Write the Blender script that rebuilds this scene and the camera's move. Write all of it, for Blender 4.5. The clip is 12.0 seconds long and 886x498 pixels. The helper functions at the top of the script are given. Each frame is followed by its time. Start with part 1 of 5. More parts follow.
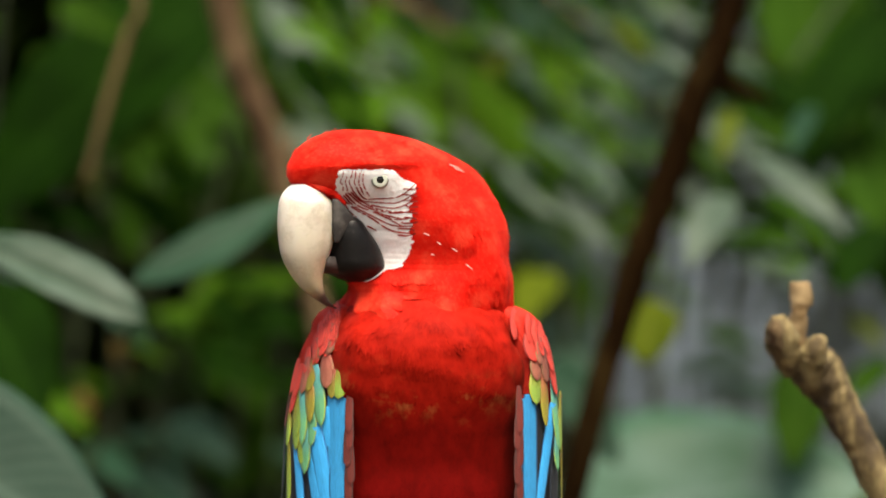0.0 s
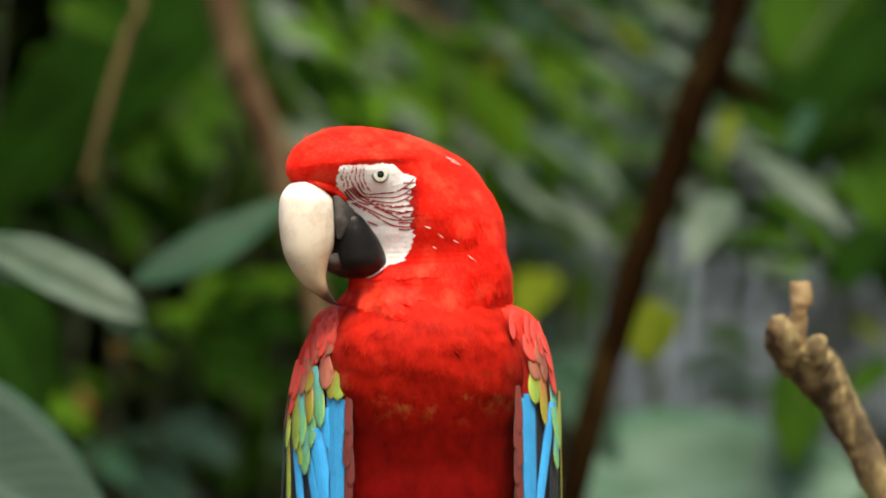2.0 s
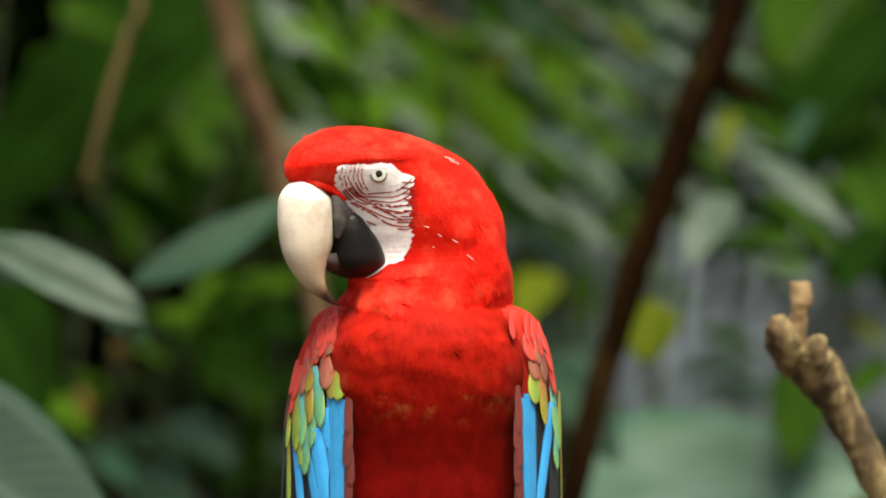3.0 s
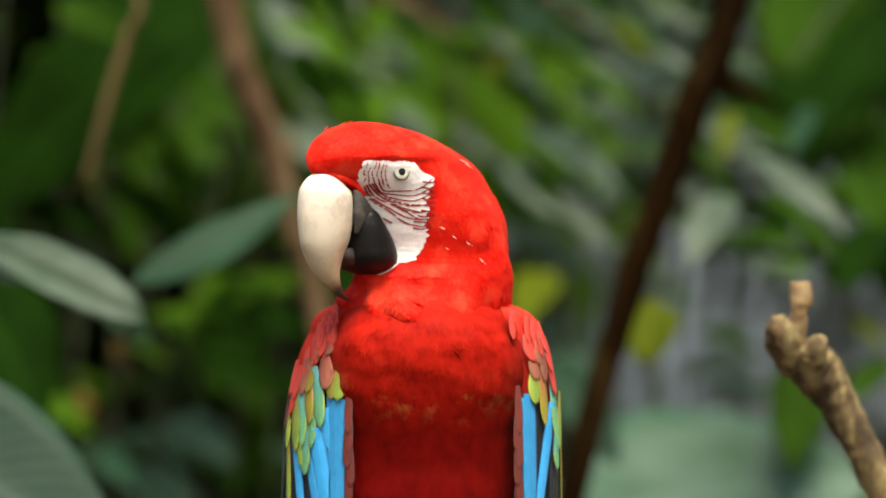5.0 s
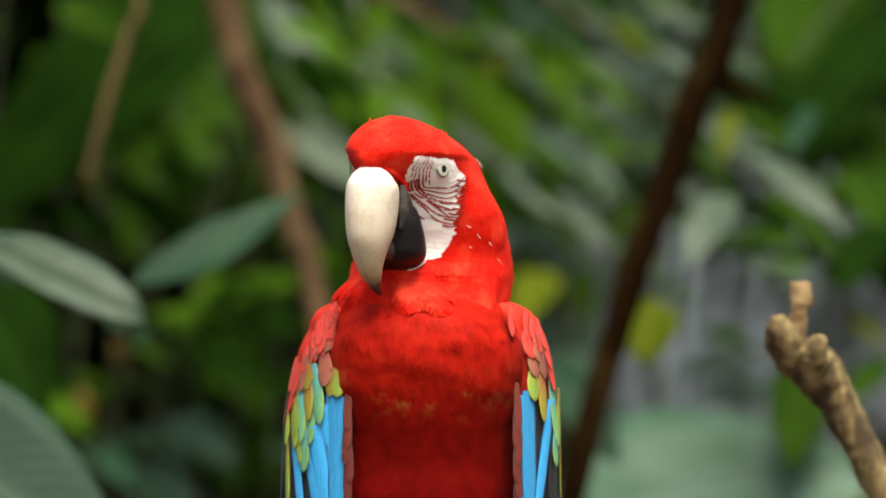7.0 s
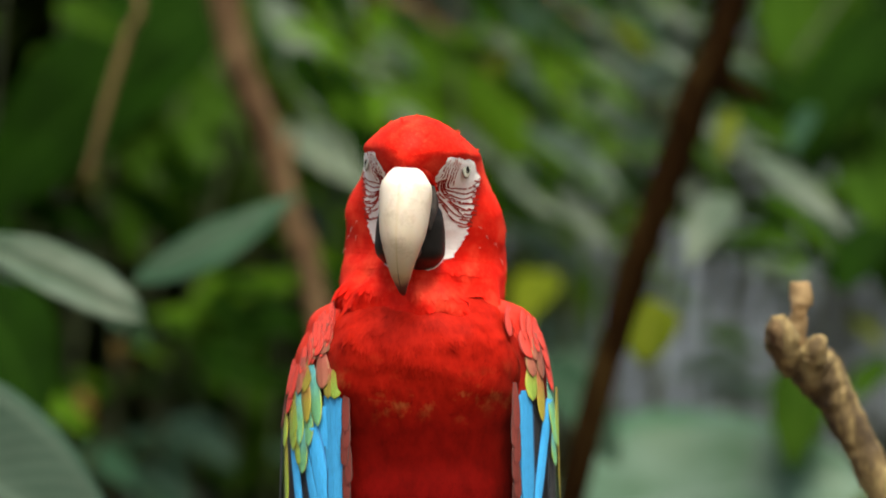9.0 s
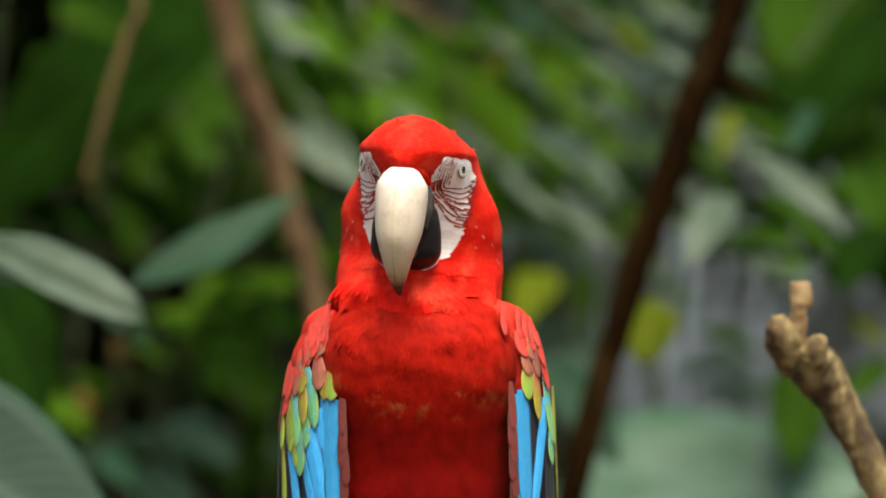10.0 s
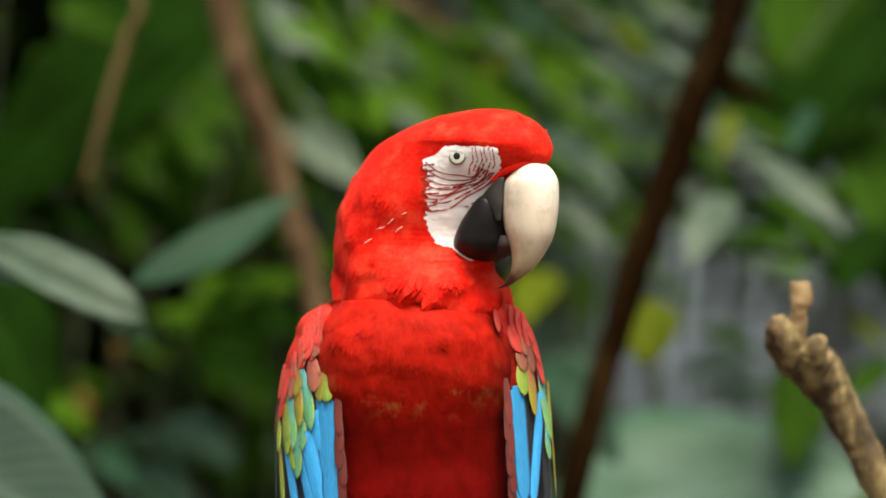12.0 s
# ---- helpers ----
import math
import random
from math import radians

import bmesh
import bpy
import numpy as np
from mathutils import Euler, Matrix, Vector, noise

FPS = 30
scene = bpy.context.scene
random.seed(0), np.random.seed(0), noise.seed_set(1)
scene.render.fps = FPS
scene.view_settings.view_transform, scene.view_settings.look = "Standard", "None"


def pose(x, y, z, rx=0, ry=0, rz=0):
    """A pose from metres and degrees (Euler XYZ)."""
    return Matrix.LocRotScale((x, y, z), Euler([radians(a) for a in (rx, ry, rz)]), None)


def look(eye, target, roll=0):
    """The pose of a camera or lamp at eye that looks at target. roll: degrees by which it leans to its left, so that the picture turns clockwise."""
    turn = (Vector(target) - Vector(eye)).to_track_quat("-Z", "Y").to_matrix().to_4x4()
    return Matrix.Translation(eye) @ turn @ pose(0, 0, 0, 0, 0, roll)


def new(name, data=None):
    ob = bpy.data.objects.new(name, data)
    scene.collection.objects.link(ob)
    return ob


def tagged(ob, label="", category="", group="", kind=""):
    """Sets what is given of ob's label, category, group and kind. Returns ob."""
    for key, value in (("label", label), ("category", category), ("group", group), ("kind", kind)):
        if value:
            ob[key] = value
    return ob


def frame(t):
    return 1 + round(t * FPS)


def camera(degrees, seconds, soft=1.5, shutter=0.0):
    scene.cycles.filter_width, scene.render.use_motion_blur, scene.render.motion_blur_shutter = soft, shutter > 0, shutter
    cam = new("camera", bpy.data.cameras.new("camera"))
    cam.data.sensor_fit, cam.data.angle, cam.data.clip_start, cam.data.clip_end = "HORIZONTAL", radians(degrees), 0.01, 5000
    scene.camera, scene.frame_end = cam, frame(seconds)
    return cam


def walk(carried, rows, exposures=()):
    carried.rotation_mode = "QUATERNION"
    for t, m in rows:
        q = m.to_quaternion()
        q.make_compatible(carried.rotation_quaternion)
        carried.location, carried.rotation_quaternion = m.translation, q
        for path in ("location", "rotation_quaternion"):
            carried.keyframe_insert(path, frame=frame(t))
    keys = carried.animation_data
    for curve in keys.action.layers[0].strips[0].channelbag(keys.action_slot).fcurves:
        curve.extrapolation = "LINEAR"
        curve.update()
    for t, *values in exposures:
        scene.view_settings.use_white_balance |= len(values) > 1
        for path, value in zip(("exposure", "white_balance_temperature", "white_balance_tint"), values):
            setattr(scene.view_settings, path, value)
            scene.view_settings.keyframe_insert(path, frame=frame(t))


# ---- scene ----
# ---------------------------------------------------------------- camera
cam = camera(12.0, 12.0, soft=1.75)
cam.data.dof.use_dof = True
cam.data.dof.focus_distance = 2.33
cam.data.dof.aperture_fstop = 4.6
EYE = pose(0, -2.406, 1.5, 90, 0, 0)
walk(cam, [(0, EYE), (12, EYE)], [(0, 0.77, 7350, 9), (12, 0.77, 7350, 9)])

# ---------------------------------------------------------------- light
world = bpy.data.worlds.new("overcast_sky")
scene.world = world
world.use_nodes = True
wn = world.node_tree.nodes
sky = wn.new("ShaderNodeTexSky")
sky.sky_type = "NISHITA"
sky.sun_disc = False
sky.sun_elevation = radians(65)
sky.sun_rotation = radians(165)
sky.dust_density = 6.0
world.node_tree.links.new(sky.outputs[0], wn["Background"].inputs[0])
wn["Background"].inputs[1].default_value = 0.12
sun = new("sun", bpy.data.lights.new("sun", "SUN"))
sun.data.energy = 4.3
sun.data.angle = radians(36)
sun.data.color = (1.0, 0.95, 0.86)
sun.matrix_world = look((0.35, -1.6, 5.3), (0, 0, 1.4))


# ---------------------------------------------------------------- materials
def nodes_of(name):
    m = bpy.data.materials.new(name)
    m.use_nodes = True
    nt = m.node_tree
    return m, nt, nt.nodes["Principled BSDF"]


def ramp(nt, fac, stops):
    r = nt.nodes.new("ShaderNodeValToRGB")
    e = r.color_ramp.elements
    e[0].position, e[0].color = stops[0][0], (*stops[0][1], 1)
    e[1].position, e[1].color = stops[-1][0], (*stops[-1][1], 1)
    for p, c in stops[1:-1]:
        x = e.new(p)
        x.color = (*c, 1)
    nt.links.new(fac, r.inputs[0])
    return r.outputs[0]


def noise_fac(nt, scale, detail=4, rough=0.6, coord="Object", stretch=None):
    tc = nt.nodes.new("ShaderNodeTexCoord")
    n = nt.nodes.new("ShaderNodeTexNoise")
    n.inputs["Scale"].default_value = scale
    n.inputs["Detail"].default_value = detail
    n.inputs["Roughness"].default_value = rough
    if stretch:
        mp = nt.nodes.new("ShaderNodeMapping")
        mp.inputs["Scale"].default_value = stretch
        nt.links.new(tc.outputs[coord], mp.inputs[0])
        nt.links.new(mp.outputs[0], n.inputs[0])
    else:
        nt.links.new(tc.outputs[coord], n.inputs[0])
    return n.outputs[0]


def mixed(nt, a, b, fac, kind="MIX"):
    m = nt.nodes.new("ShaderNodeMix")
    m.data_type, m.blend_type = "RGBA", kind
    if isinstance(fac, (int, float)):
        m.inputs[0].default_value = fac
    else:
        nt.links.new(fac, m.inputs[0])
    for sock, v in ((m.inputs[6], a), (m.inputs[7], b)):
        if isinstance(v, tuple):
            sock.default_value = (*v, 1)
        else:
            nt.links.new(v, sock)
    return m.outputs[2]


def bump(nt, bsdf, height, strength, dist):
    b = nt.nodes.new("ShaderNodeBump")
    b.inputs["Strength"].default_value = strength
    b.inputs["Distance"].default_value = dist
    nt.links.new(height, b.inputs["Height"])
    nt.links.new(b.outputs[0], bsdf.inputs["Normal"])


def barbs(p):
    """The soft pale gloss that fine feather barbs add to the pigment."""
    p.inputs["Roughness"].default_value = 0.55
    p.inputs["Specular IOR Level"].default_value = 0.07
    p.inputs["Sheen Weight"].default_value = 0.06
    p.inputs["Sheen Roughness"].default_value = 0.5
    p.inputs["Sheen Tint"].default_value = (1.0, 0.45, 0.30, 1)


def plume_material(name, light, mid, dark, scale=60):
    """Soft contour feathers: each strand a little different, large soft blotches; thin enough to let light through."""
    m, nt, p = nodes_of(name)
    geo = nt.nodes.new("ShaderNodeNewGeometry")
    strand = ramp(nt, geo.outputs["Random Per Island"], [(0.0, mid), (0.5, mid), (1.0, light)])
    blot = ramp(nt, noise_fac(nt, scale, 3), [(0.30, dark), (0.5, mid), (0.72, light)])
    c = mixed(nt, strand, blot, 0.72)
    nt.links.new(c, p.inputs["Base Color"])
    barbs(p)
    tr = nt.nodes.new("ShaderNodeBsdfTranslucent")
    nt.links.new(c, tr.inputs[0])
    mx = nt.nodes.new("ShaderNodeMixShader")
    mx.inputs[0].default_value = 0.25
    nt.links.new(p.outputs[0], mx.inputs[1])
    nt.links.new(tr.outputs[0], mx.inputs[2])
    nt.links.new(mx.outputs[0], nt.nodes["Material Output"].inputs[0])
    return m


def vane_material(name, base, edge, shaft, rough=0.45, root=None):
    """A firm flight or covert feather: barbs across, a shaft, paler or darker rim."""
    m, nt, p = nodes_of(name)
    uv = nt.nodes.new("ShaderNodeTexCoord")
    sep = nt.nodes.new("ShaderNodeSeparateXYZ")
    nt.links.new(uv.outputs["UV"], sep.inputs[0])
    off = nt.nodes.new("ShaderNodeMath")
    off.operation = "SUBTRACT"
    nt.links.new(sep.outputs[0], off.inputs[0])
    off.inputs[1].default_value = 0.5
    ab = nt.nodes.new("ShaderNodeMath")
    ab.operation = "ABSOLUTE"
    nt.links.new(off.outputs[0], ab.inputs[0])
    # rim colour, then a darker outline painted as contact shade between overlapping feathers
    col = ramp(nt, ab.outputs[0], [(0.0, shaft), (0.03, base), (0.36, base), (0.46, edge), (0.5, tuple(0.7 * q for q in edge))])
    if root:
        far = ramp(nt, sep.outputs[1], [(0.12, (0, 0, 0)), (0.62, (1, 1, 1))])
        blend = nt.nodes.new("ShaderNodeMix")
        blend.data_type = "RGBA"
        nt.links.new(far, blend.inputs[0])
        blend.inputs[6].default_value = (*root, 1)
        nt.links.new(col, blend.inputs[7])
        col = blend.outputs[2]
    oi = nt.nodes.new("ShaderNodeObjectInfo")
    hs = nt.nodes.new("ShaderNodeHueSaturation")
    mr = nt.nodes.new("ShaderNodeMapRange")
    mr.inputs[3].default_value, mr.inputs[4].default_value = 0.75, 1.2
    nt.links.new(oi.outputs["Random"], mr.inputs[0])
    nt.links.new(mr.outputs[0], hs.inputs["Value"])
    grain = ramp(nt, noise_fac(nt, 9, 5, 0.65, "UV", (7, 0.9, 1)), [(0.30, (0.42, 0.42, 0.42)), (0.68, (1.2, 1.2, 1.2))])
    nt.links.new(mixed(nt, col, grain, 0.8, "MULTIPLY"), hs.inputs["Color"])
    nt.links.new(hs.outputs[0], p.inputs["Base Color"])
    # barbs slant from the shaft to the rim
    add = nt.nodes.new("ShaderNodeMath")
    add.operation = "MULTIPLY_ADD"
    nt.links.new(ab.outputs[0], add.inputs[0])
    add.inputs[1].default_value = -0.55
    nt.links.new(sep.outputs[1], add.inputs[2])
    sn = nt.nodes.new("ShaderNodeMath")
    sn.operation = "MULTIPLY"
    nt.links.new(add.outputs[0], sn.inputs[0])
    sn.inputs[1].default_value = 420
    si = nt.nodes.new("ShaderNodeMath")
    si.operation = "SINE"
    nt.links.new(sn.outputs[0], si.inputs[0])
    bump(nt, p, si.outputs[0], 0.25, 0.0003)
    p.inputs["Roughness"].default_value = rough
    p.inputs["Specular IOR Level"].default_value = 0.35
    p.inputs["Sheen Weight"].default_value = 0.03
    return m


def leaf_material(name, base, dark, vein, rough=0.38, ribs=26, thin=0.25, patchy=9, spec=0.5, midrib=0.02):
    m, nt, p = nodes_of(name)
    tc = nt.nodes.new("ShaderNodeTexCoord")
    sep = nt.nodes.new("ShaderNodeSeparateXYZ")
    nt.links.new(tc.outputs["UV"], sep.inputs[0])
    off = nt.nodes.new("ShaderNodeMath")
    off.operation = "SUBTRACT"
    nt.links.new(sep.outputs[0], off.inputs[0])
    off.inputs[1].default_value = 0.5
    ab = nt.nodes.new("ShaderNodeMath")
    ab.operation = "ABSOLUTE"
    nt.links.new(off.outputs[0], ab.inputs[0])
    body = ramp(nt, noise_fac(nt, patchy, 5), [(0.32, dark), (0.68, base)])
    add = nt.nodes.new("ShaderNodeMath")
    add.operation = "MULTIPLY_ADD"
    nt.links.new(ab.outputs[0], add.inputs[0])
    add.inputs[1].default_value = -0.5
    nt.links.new(sep.outputs[1], add.inputs[2])
    sc = nt.nodes.new("ShaderNodeMath")
    sc.operation = "MULTIPLY"
    nt.links.new(add.outputs[0], sc.inputs[0])
    sc.inputs[1].default_value = ribs * 6.283
    si = nt.nodes.new("ShaderNodeMath")
    si.operation = "SINE"
    nt.links.new(sc.outputs[0], si.inputs[0])
    side = ramp(nt, si.outputs[0], [(0.70, (0, 0, 0)), (1.0, (0.08, 0.08, 0.08))])
    rib = ramp(nt, ab.outputs[0], [(midrib * 0.6, (1, 1, 1)), (midrib * 1.5, (0, 0, 0))])
    c = mixed(nt, body, vein, side)
    c = mixed(nt, c, vein, rib)
    nt.links.new(c, p.inputs["Base Color"])
    bump(nt, p, si.outputs[0], 0.08, 0.002)
    p.inputs["Roughness"].default_value = rough
    p.inputs["Specular IOR Level"].default_value = spec
    tr = nt.nodes.new("ShaderNodeBsdfTranslucent")
    nt.links.new(c, tr.inputs[0])
    mx = nt.nodes.new("ShaderNodeMixShader")
    mx.inputs[0].default_value = thin
    nt.links.new(p.outputs[0], mx.inputs[1])
    nt.links.new(tr.outputs[0], mx.inputs[2])
    nt.links.new(mx.outputs[0], nt.nodes["Material Output"].inputs[0])
    return m


def clump_material(name, dark, mid, light, rough=0.5):
    """Leaves of a thicket, each of its own green."""
    m, nt, p = nodes_of(name)
    geo = nt.nodes.new("ShaderNodeNewGeometry")
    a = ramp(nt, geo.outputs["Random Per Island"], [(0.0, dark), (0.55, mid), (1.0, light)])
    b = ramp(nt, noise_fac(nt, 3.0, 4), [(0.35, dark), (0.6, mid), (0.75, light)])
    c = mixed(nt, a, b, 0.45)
    nt.links.new(c, p.inputs["Base Color"])
    p.inputs["Roughness"].default_value = rough
    p.inputs["Specular IOR Level"].default_value = 0.05
    tr = nt.nodes.new("ShaderNodeBsdfTranslucent")
    nt.links.new(c, tr.inputs[0])
    mx = nt.nodes.new("ShaderNodeMixShader")
    mx.inputs[0].default_value = 0.25
    nt.links.new(p.outputs[0], mx.inputs[1])
    nt.links.new(tr.outputs[0], mx.inputs[2])
    nt.links.new(mx.outputs[0], nt.nodes["Material Output"].inputs[0])
    return m


def solid_material(name, stops, scale, rough, bump_strength=0.3, bump_dist=0.002, stretch=None, spec=0.5, detail=6):
    m, nt, p = nodes_of(name)
    f = noise_fac(nt, scale, detail, 0.62, "Object", stretch)
    nt.links.new(ramp(nt, f, stops), p.inputs["Base Color"])
    p.inputs["Roughness"].default_value = rough
    p.inputs["Specular IOR Level"].default_value = spec
    bump(nt, p, noise_fac(nt, scale * 3, 6, 0.65, "Object", stretch), bump_strength, bump_dist)
    return m


M_CROWN = plume_material("scarlet_head_plumage", (0.91, 0.082, 0.042), (0.78, 0.016, 0.009), (0.58, 0.005, 0.004), 56)


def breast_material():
    """Red down that deepens from the crop to the belly, partly as painted shade under the crop, with worn tawny smudges
    where the crop ends. Heights over the feet, in metres.
    """
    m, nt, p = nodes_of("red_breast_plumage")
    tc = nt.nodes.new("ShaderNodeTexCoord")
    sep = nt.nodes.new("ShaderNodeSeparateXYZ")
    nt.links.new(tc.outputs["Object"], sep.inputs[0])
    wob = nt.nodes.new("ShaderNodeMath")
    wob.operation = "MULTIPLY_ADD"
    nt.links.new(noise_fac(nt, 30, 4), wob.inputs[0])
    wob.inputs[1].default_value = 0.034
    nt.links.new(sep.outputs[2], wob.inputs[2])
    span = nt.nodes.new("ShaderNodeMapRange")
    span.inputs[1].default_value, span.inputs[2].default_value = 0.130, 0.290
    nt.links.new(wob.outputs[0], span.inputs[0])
    # low stops are darker: belly pigment plus shade painted in below the crop
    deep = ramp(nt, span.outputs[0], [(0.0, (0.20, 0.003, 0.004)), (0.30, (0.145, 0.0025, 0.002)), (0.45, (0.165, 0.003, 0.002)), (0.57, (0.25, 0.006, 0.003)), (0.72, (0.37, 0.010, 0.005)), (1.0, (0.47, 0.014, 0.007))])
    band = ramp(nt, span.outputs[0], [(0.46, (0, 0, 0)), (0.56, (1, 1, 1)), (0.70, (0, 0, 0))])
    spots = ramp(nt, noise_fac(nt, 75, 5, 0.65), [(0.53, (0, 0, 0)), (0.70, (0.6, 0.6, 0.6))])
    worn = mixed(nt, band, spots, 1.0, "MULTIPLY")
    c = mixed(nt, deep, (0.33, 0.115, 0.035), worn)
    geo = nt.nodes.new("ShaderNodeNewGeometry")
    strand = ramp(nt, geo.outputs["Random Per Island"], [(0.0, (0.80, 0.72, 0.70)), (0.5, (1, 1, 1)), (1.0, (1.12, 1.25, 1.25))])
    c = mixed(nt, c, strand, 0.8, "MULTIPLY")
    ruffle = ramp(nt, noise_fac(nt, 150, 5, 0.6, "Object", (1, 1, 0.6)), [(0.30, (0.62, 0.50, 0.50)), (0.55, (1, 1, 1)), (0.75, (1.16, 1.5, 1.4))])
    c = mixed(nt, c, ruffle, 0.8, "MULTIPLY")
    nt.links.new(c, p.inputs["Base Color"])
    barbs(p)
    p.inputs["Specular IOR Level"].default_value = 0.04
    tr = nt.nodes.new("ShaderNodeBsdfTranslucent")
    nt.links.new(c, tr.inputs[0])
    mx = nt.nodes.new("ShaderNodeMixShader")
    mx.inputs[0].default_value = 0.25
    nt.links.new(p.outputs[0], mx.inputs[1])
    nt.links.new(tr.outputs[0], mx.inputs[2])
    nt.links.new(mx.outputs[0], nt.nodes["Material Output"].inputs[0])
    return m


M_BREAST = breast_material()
M_ROSE = plume_material("rose_red_shoulder_down", (0.72, 0.062, 0.040), (0.62, 0.036, 0.024), (0.42, 0.02, 0.014), 60)
M_SKIN = solid_material("white_bare_skin", [(0.3, (0.76, 0.77, 0.77)), (0.7, (0.86, 0.87, 0.88))], 180, 0.6, 0.35, 0.0008)
M_BLUE = vane_material("sky_blue_vane", (0.026, 0.36, 0.78), (0.007, 0.13, 0.34), (0.02, 0.29, 0.66))
M_GREEN = vane_material("leaf_green_vane", (0.21, 0.34, 0.05), (0.34, 0.36, 0.03), (0.16, 0.25, 0.03), 0.45, (0.26, 0.22, 0.03))
M_TEAL = vane_material("teal_green_vane", (0.13, 0.42, 0.20), (0.34, 0.44, 0.05), (0.10, 0.33, 0.20), 0.45, (0.09, 0.38, 0.42))
M_OLIVE = vane_material("olive_red_vane", (0.23, 0.20, 0.022), (0.28, 0.26, 0.03), (0.17, 0.13, 0.015), 0.45, (0.30, 0.07, 0.04))
M_SCAP = vane_material("rose_red_vane", (0.62, 0.046, 0.030), (0.32, 0.016, 0.011), (0.54, 0.03, 0.02), 0.6)
M_PINK = vane_material("dusky_rose_vane", (0.27, 0.085, 0.052), (0.22, 0.12, 0.045), (0.20, 0.04, 0.03), 0.6, (0.27, 0.060, 0.045))
M_RUST = vane_material("rust_red_vane", (0.145, 0.022, 0.017), (0.075, 0.034, 0.032), (0.12, 0.016, 0.014), 0.7)
# near-black: dark flight feathers, and painted shade filling gaps between the coloured ones
M_SLATE = vane_material("slate_black_vane", (0.012, 0.016, 0.022), (0.02, 0.03, 0.045), (0.008, 0.008, 0.01), 0.4)
M_BLACKBEAK = solid_material("black_horn", [(0.35, (0.0035, 0.0035, 0.004)), (0.62, (0.009, 0.0085, 0.0085)), (0.82, (0.06, 0.056, 0.052))], 55, 0.42, 0.3, 0.0008, None, 0.2)
M_GREYBEAK = solid_material("dark_grey_horn", [(0.3, (0.010, 0.009, 0.009)), (0.55, (0.03, 0.027, 0.026)), (0.78, (0.13, 0.12, 0.11))], 50, 0.5, 0.3, 0.0008, None, 0.3)
M_TONGUE = solid_material("dark_mouth", [(0.3, (0.012, 0.008, 0.007)), (0.7, (0.05, 0.035, 0.03))], 90, 0.6)
M_FOOT = solid_material("grey_scaly_skin", [(0.3, (0.07, 0.065, 0.06)), (0.7, (0.16, 0.15, 0.14))], 200, 0.7)
M_IRIS = solid_material("pale_yellow_iris", [(0.3, (0.38, 0.42, 0.36)), (0.7, (0.52, 0.55, 0.48))], 400, 0.2, 0.1, 0.0002)
M_RIM = solid_material("grey_white_eye_ring", [(0.3, (0.20, 0.20, 0.19)), (0.7, (0.34, 0.34, 0.32))], 300, 0.5)
M_PUPIL = solid_material("black_pupil", [(0.3, (0.004, 0.004, 0.004)), (0.7, (0.008, 0.008, 0.008))], 300, 0.08, 0.0, 0.0001)
M_QUILL = solid_material("pale_pin_feather", [(0.3, (0.75, 0.55, 0.5)), (0.7, (0.85, 0.75, 0.7))], 300, 0.5)


def beak_material():
    """Bone white at the base, worn buff towards the end, black hooked tip."""
    m, nt, p = nodes_of("ivory_horn")
    tc = nt.nodes.new("ShaderNodeTexCoord")
    sep = nt.nodes.new("ShaderNodeSeparateXYZ")
    nt.links.new(tc.outputs["UV"], sep.inputs[0])
    # the dark of the tip runs further up behind than in front
    turn = nt.nodes.new("ShaderNodeMath")
    turn.operation = "MULTIPLY"
    nt.links.new(sep.outputs[0], turn.inputs[0])
    turn.inputs[1].default_value = 2 * math.pi
    cosine = nt.nodes.new("ShaderNodeMath")
    cosine.operation = "COSINE"
    nt.links.new(turn.outputs[0], cosine.inputs[0])
    down = nt.nodes.new("ShaderNodeMath")
    down.operation = "MULTIPLY_ADD"
    nt.links.new(cosine.outputs[0], down.inputs[0])
    down.inputs[1].default_value = -0.05
    nt.links.new(sep.outputs[1], down.inputs[2])
    base = ramp(nt, down.outputs[0], [(0.0, (0.68, 0.67, 0.66)), (0.24, (0.66, 0.64, 0.61)), (0.42, (0.59, 0.545, 0.47)), (0.60, (0.54, 0.47, 0.35)), (0.71, (0.44, 0.38, 0.25)), (0.76, (0.30, 0.26, 0.18)), (0.805, (0.05, 0.047, 0.043)), (1.0, (0.015, 0.014, 0.014))])
    spots = ramp(nt, noise_fac(nt, 75, 7, 0.72), [(0.32, (0.50, 0.44, 0.34)), (0.52, (1, 1, 1))])
    streak = ramp(nt, noise_fac(nt, 40, 5, 0.6, "Object", (1, 1, 0.25)), [(0.3, (0.86, 0.82, 0.76)), (0.65, (1.04, 1.03, 1.0))])
    c = mixed(nt, base, spots, 0.55, "MULTIPLY")
    c = mixed(nt, c, streak, 0.9, "MULTIPLY")
    nt.links.new(c, p.inputs["Base Color"])
    p.inputs["Roughness"].default_value = 0.42
    p.inputs["Subsurface Weight"].default_value = 0.18
    p.inputs["Subsurface Radius"].default_value = (0.004, 0.002, 0.001)
    p.inputs["Subsurface Scale"].default_value = 0.5
    bump(nt, p, noise_fac(nt, 150, 6, 0.7), 0.15, 0.0006)
    return m


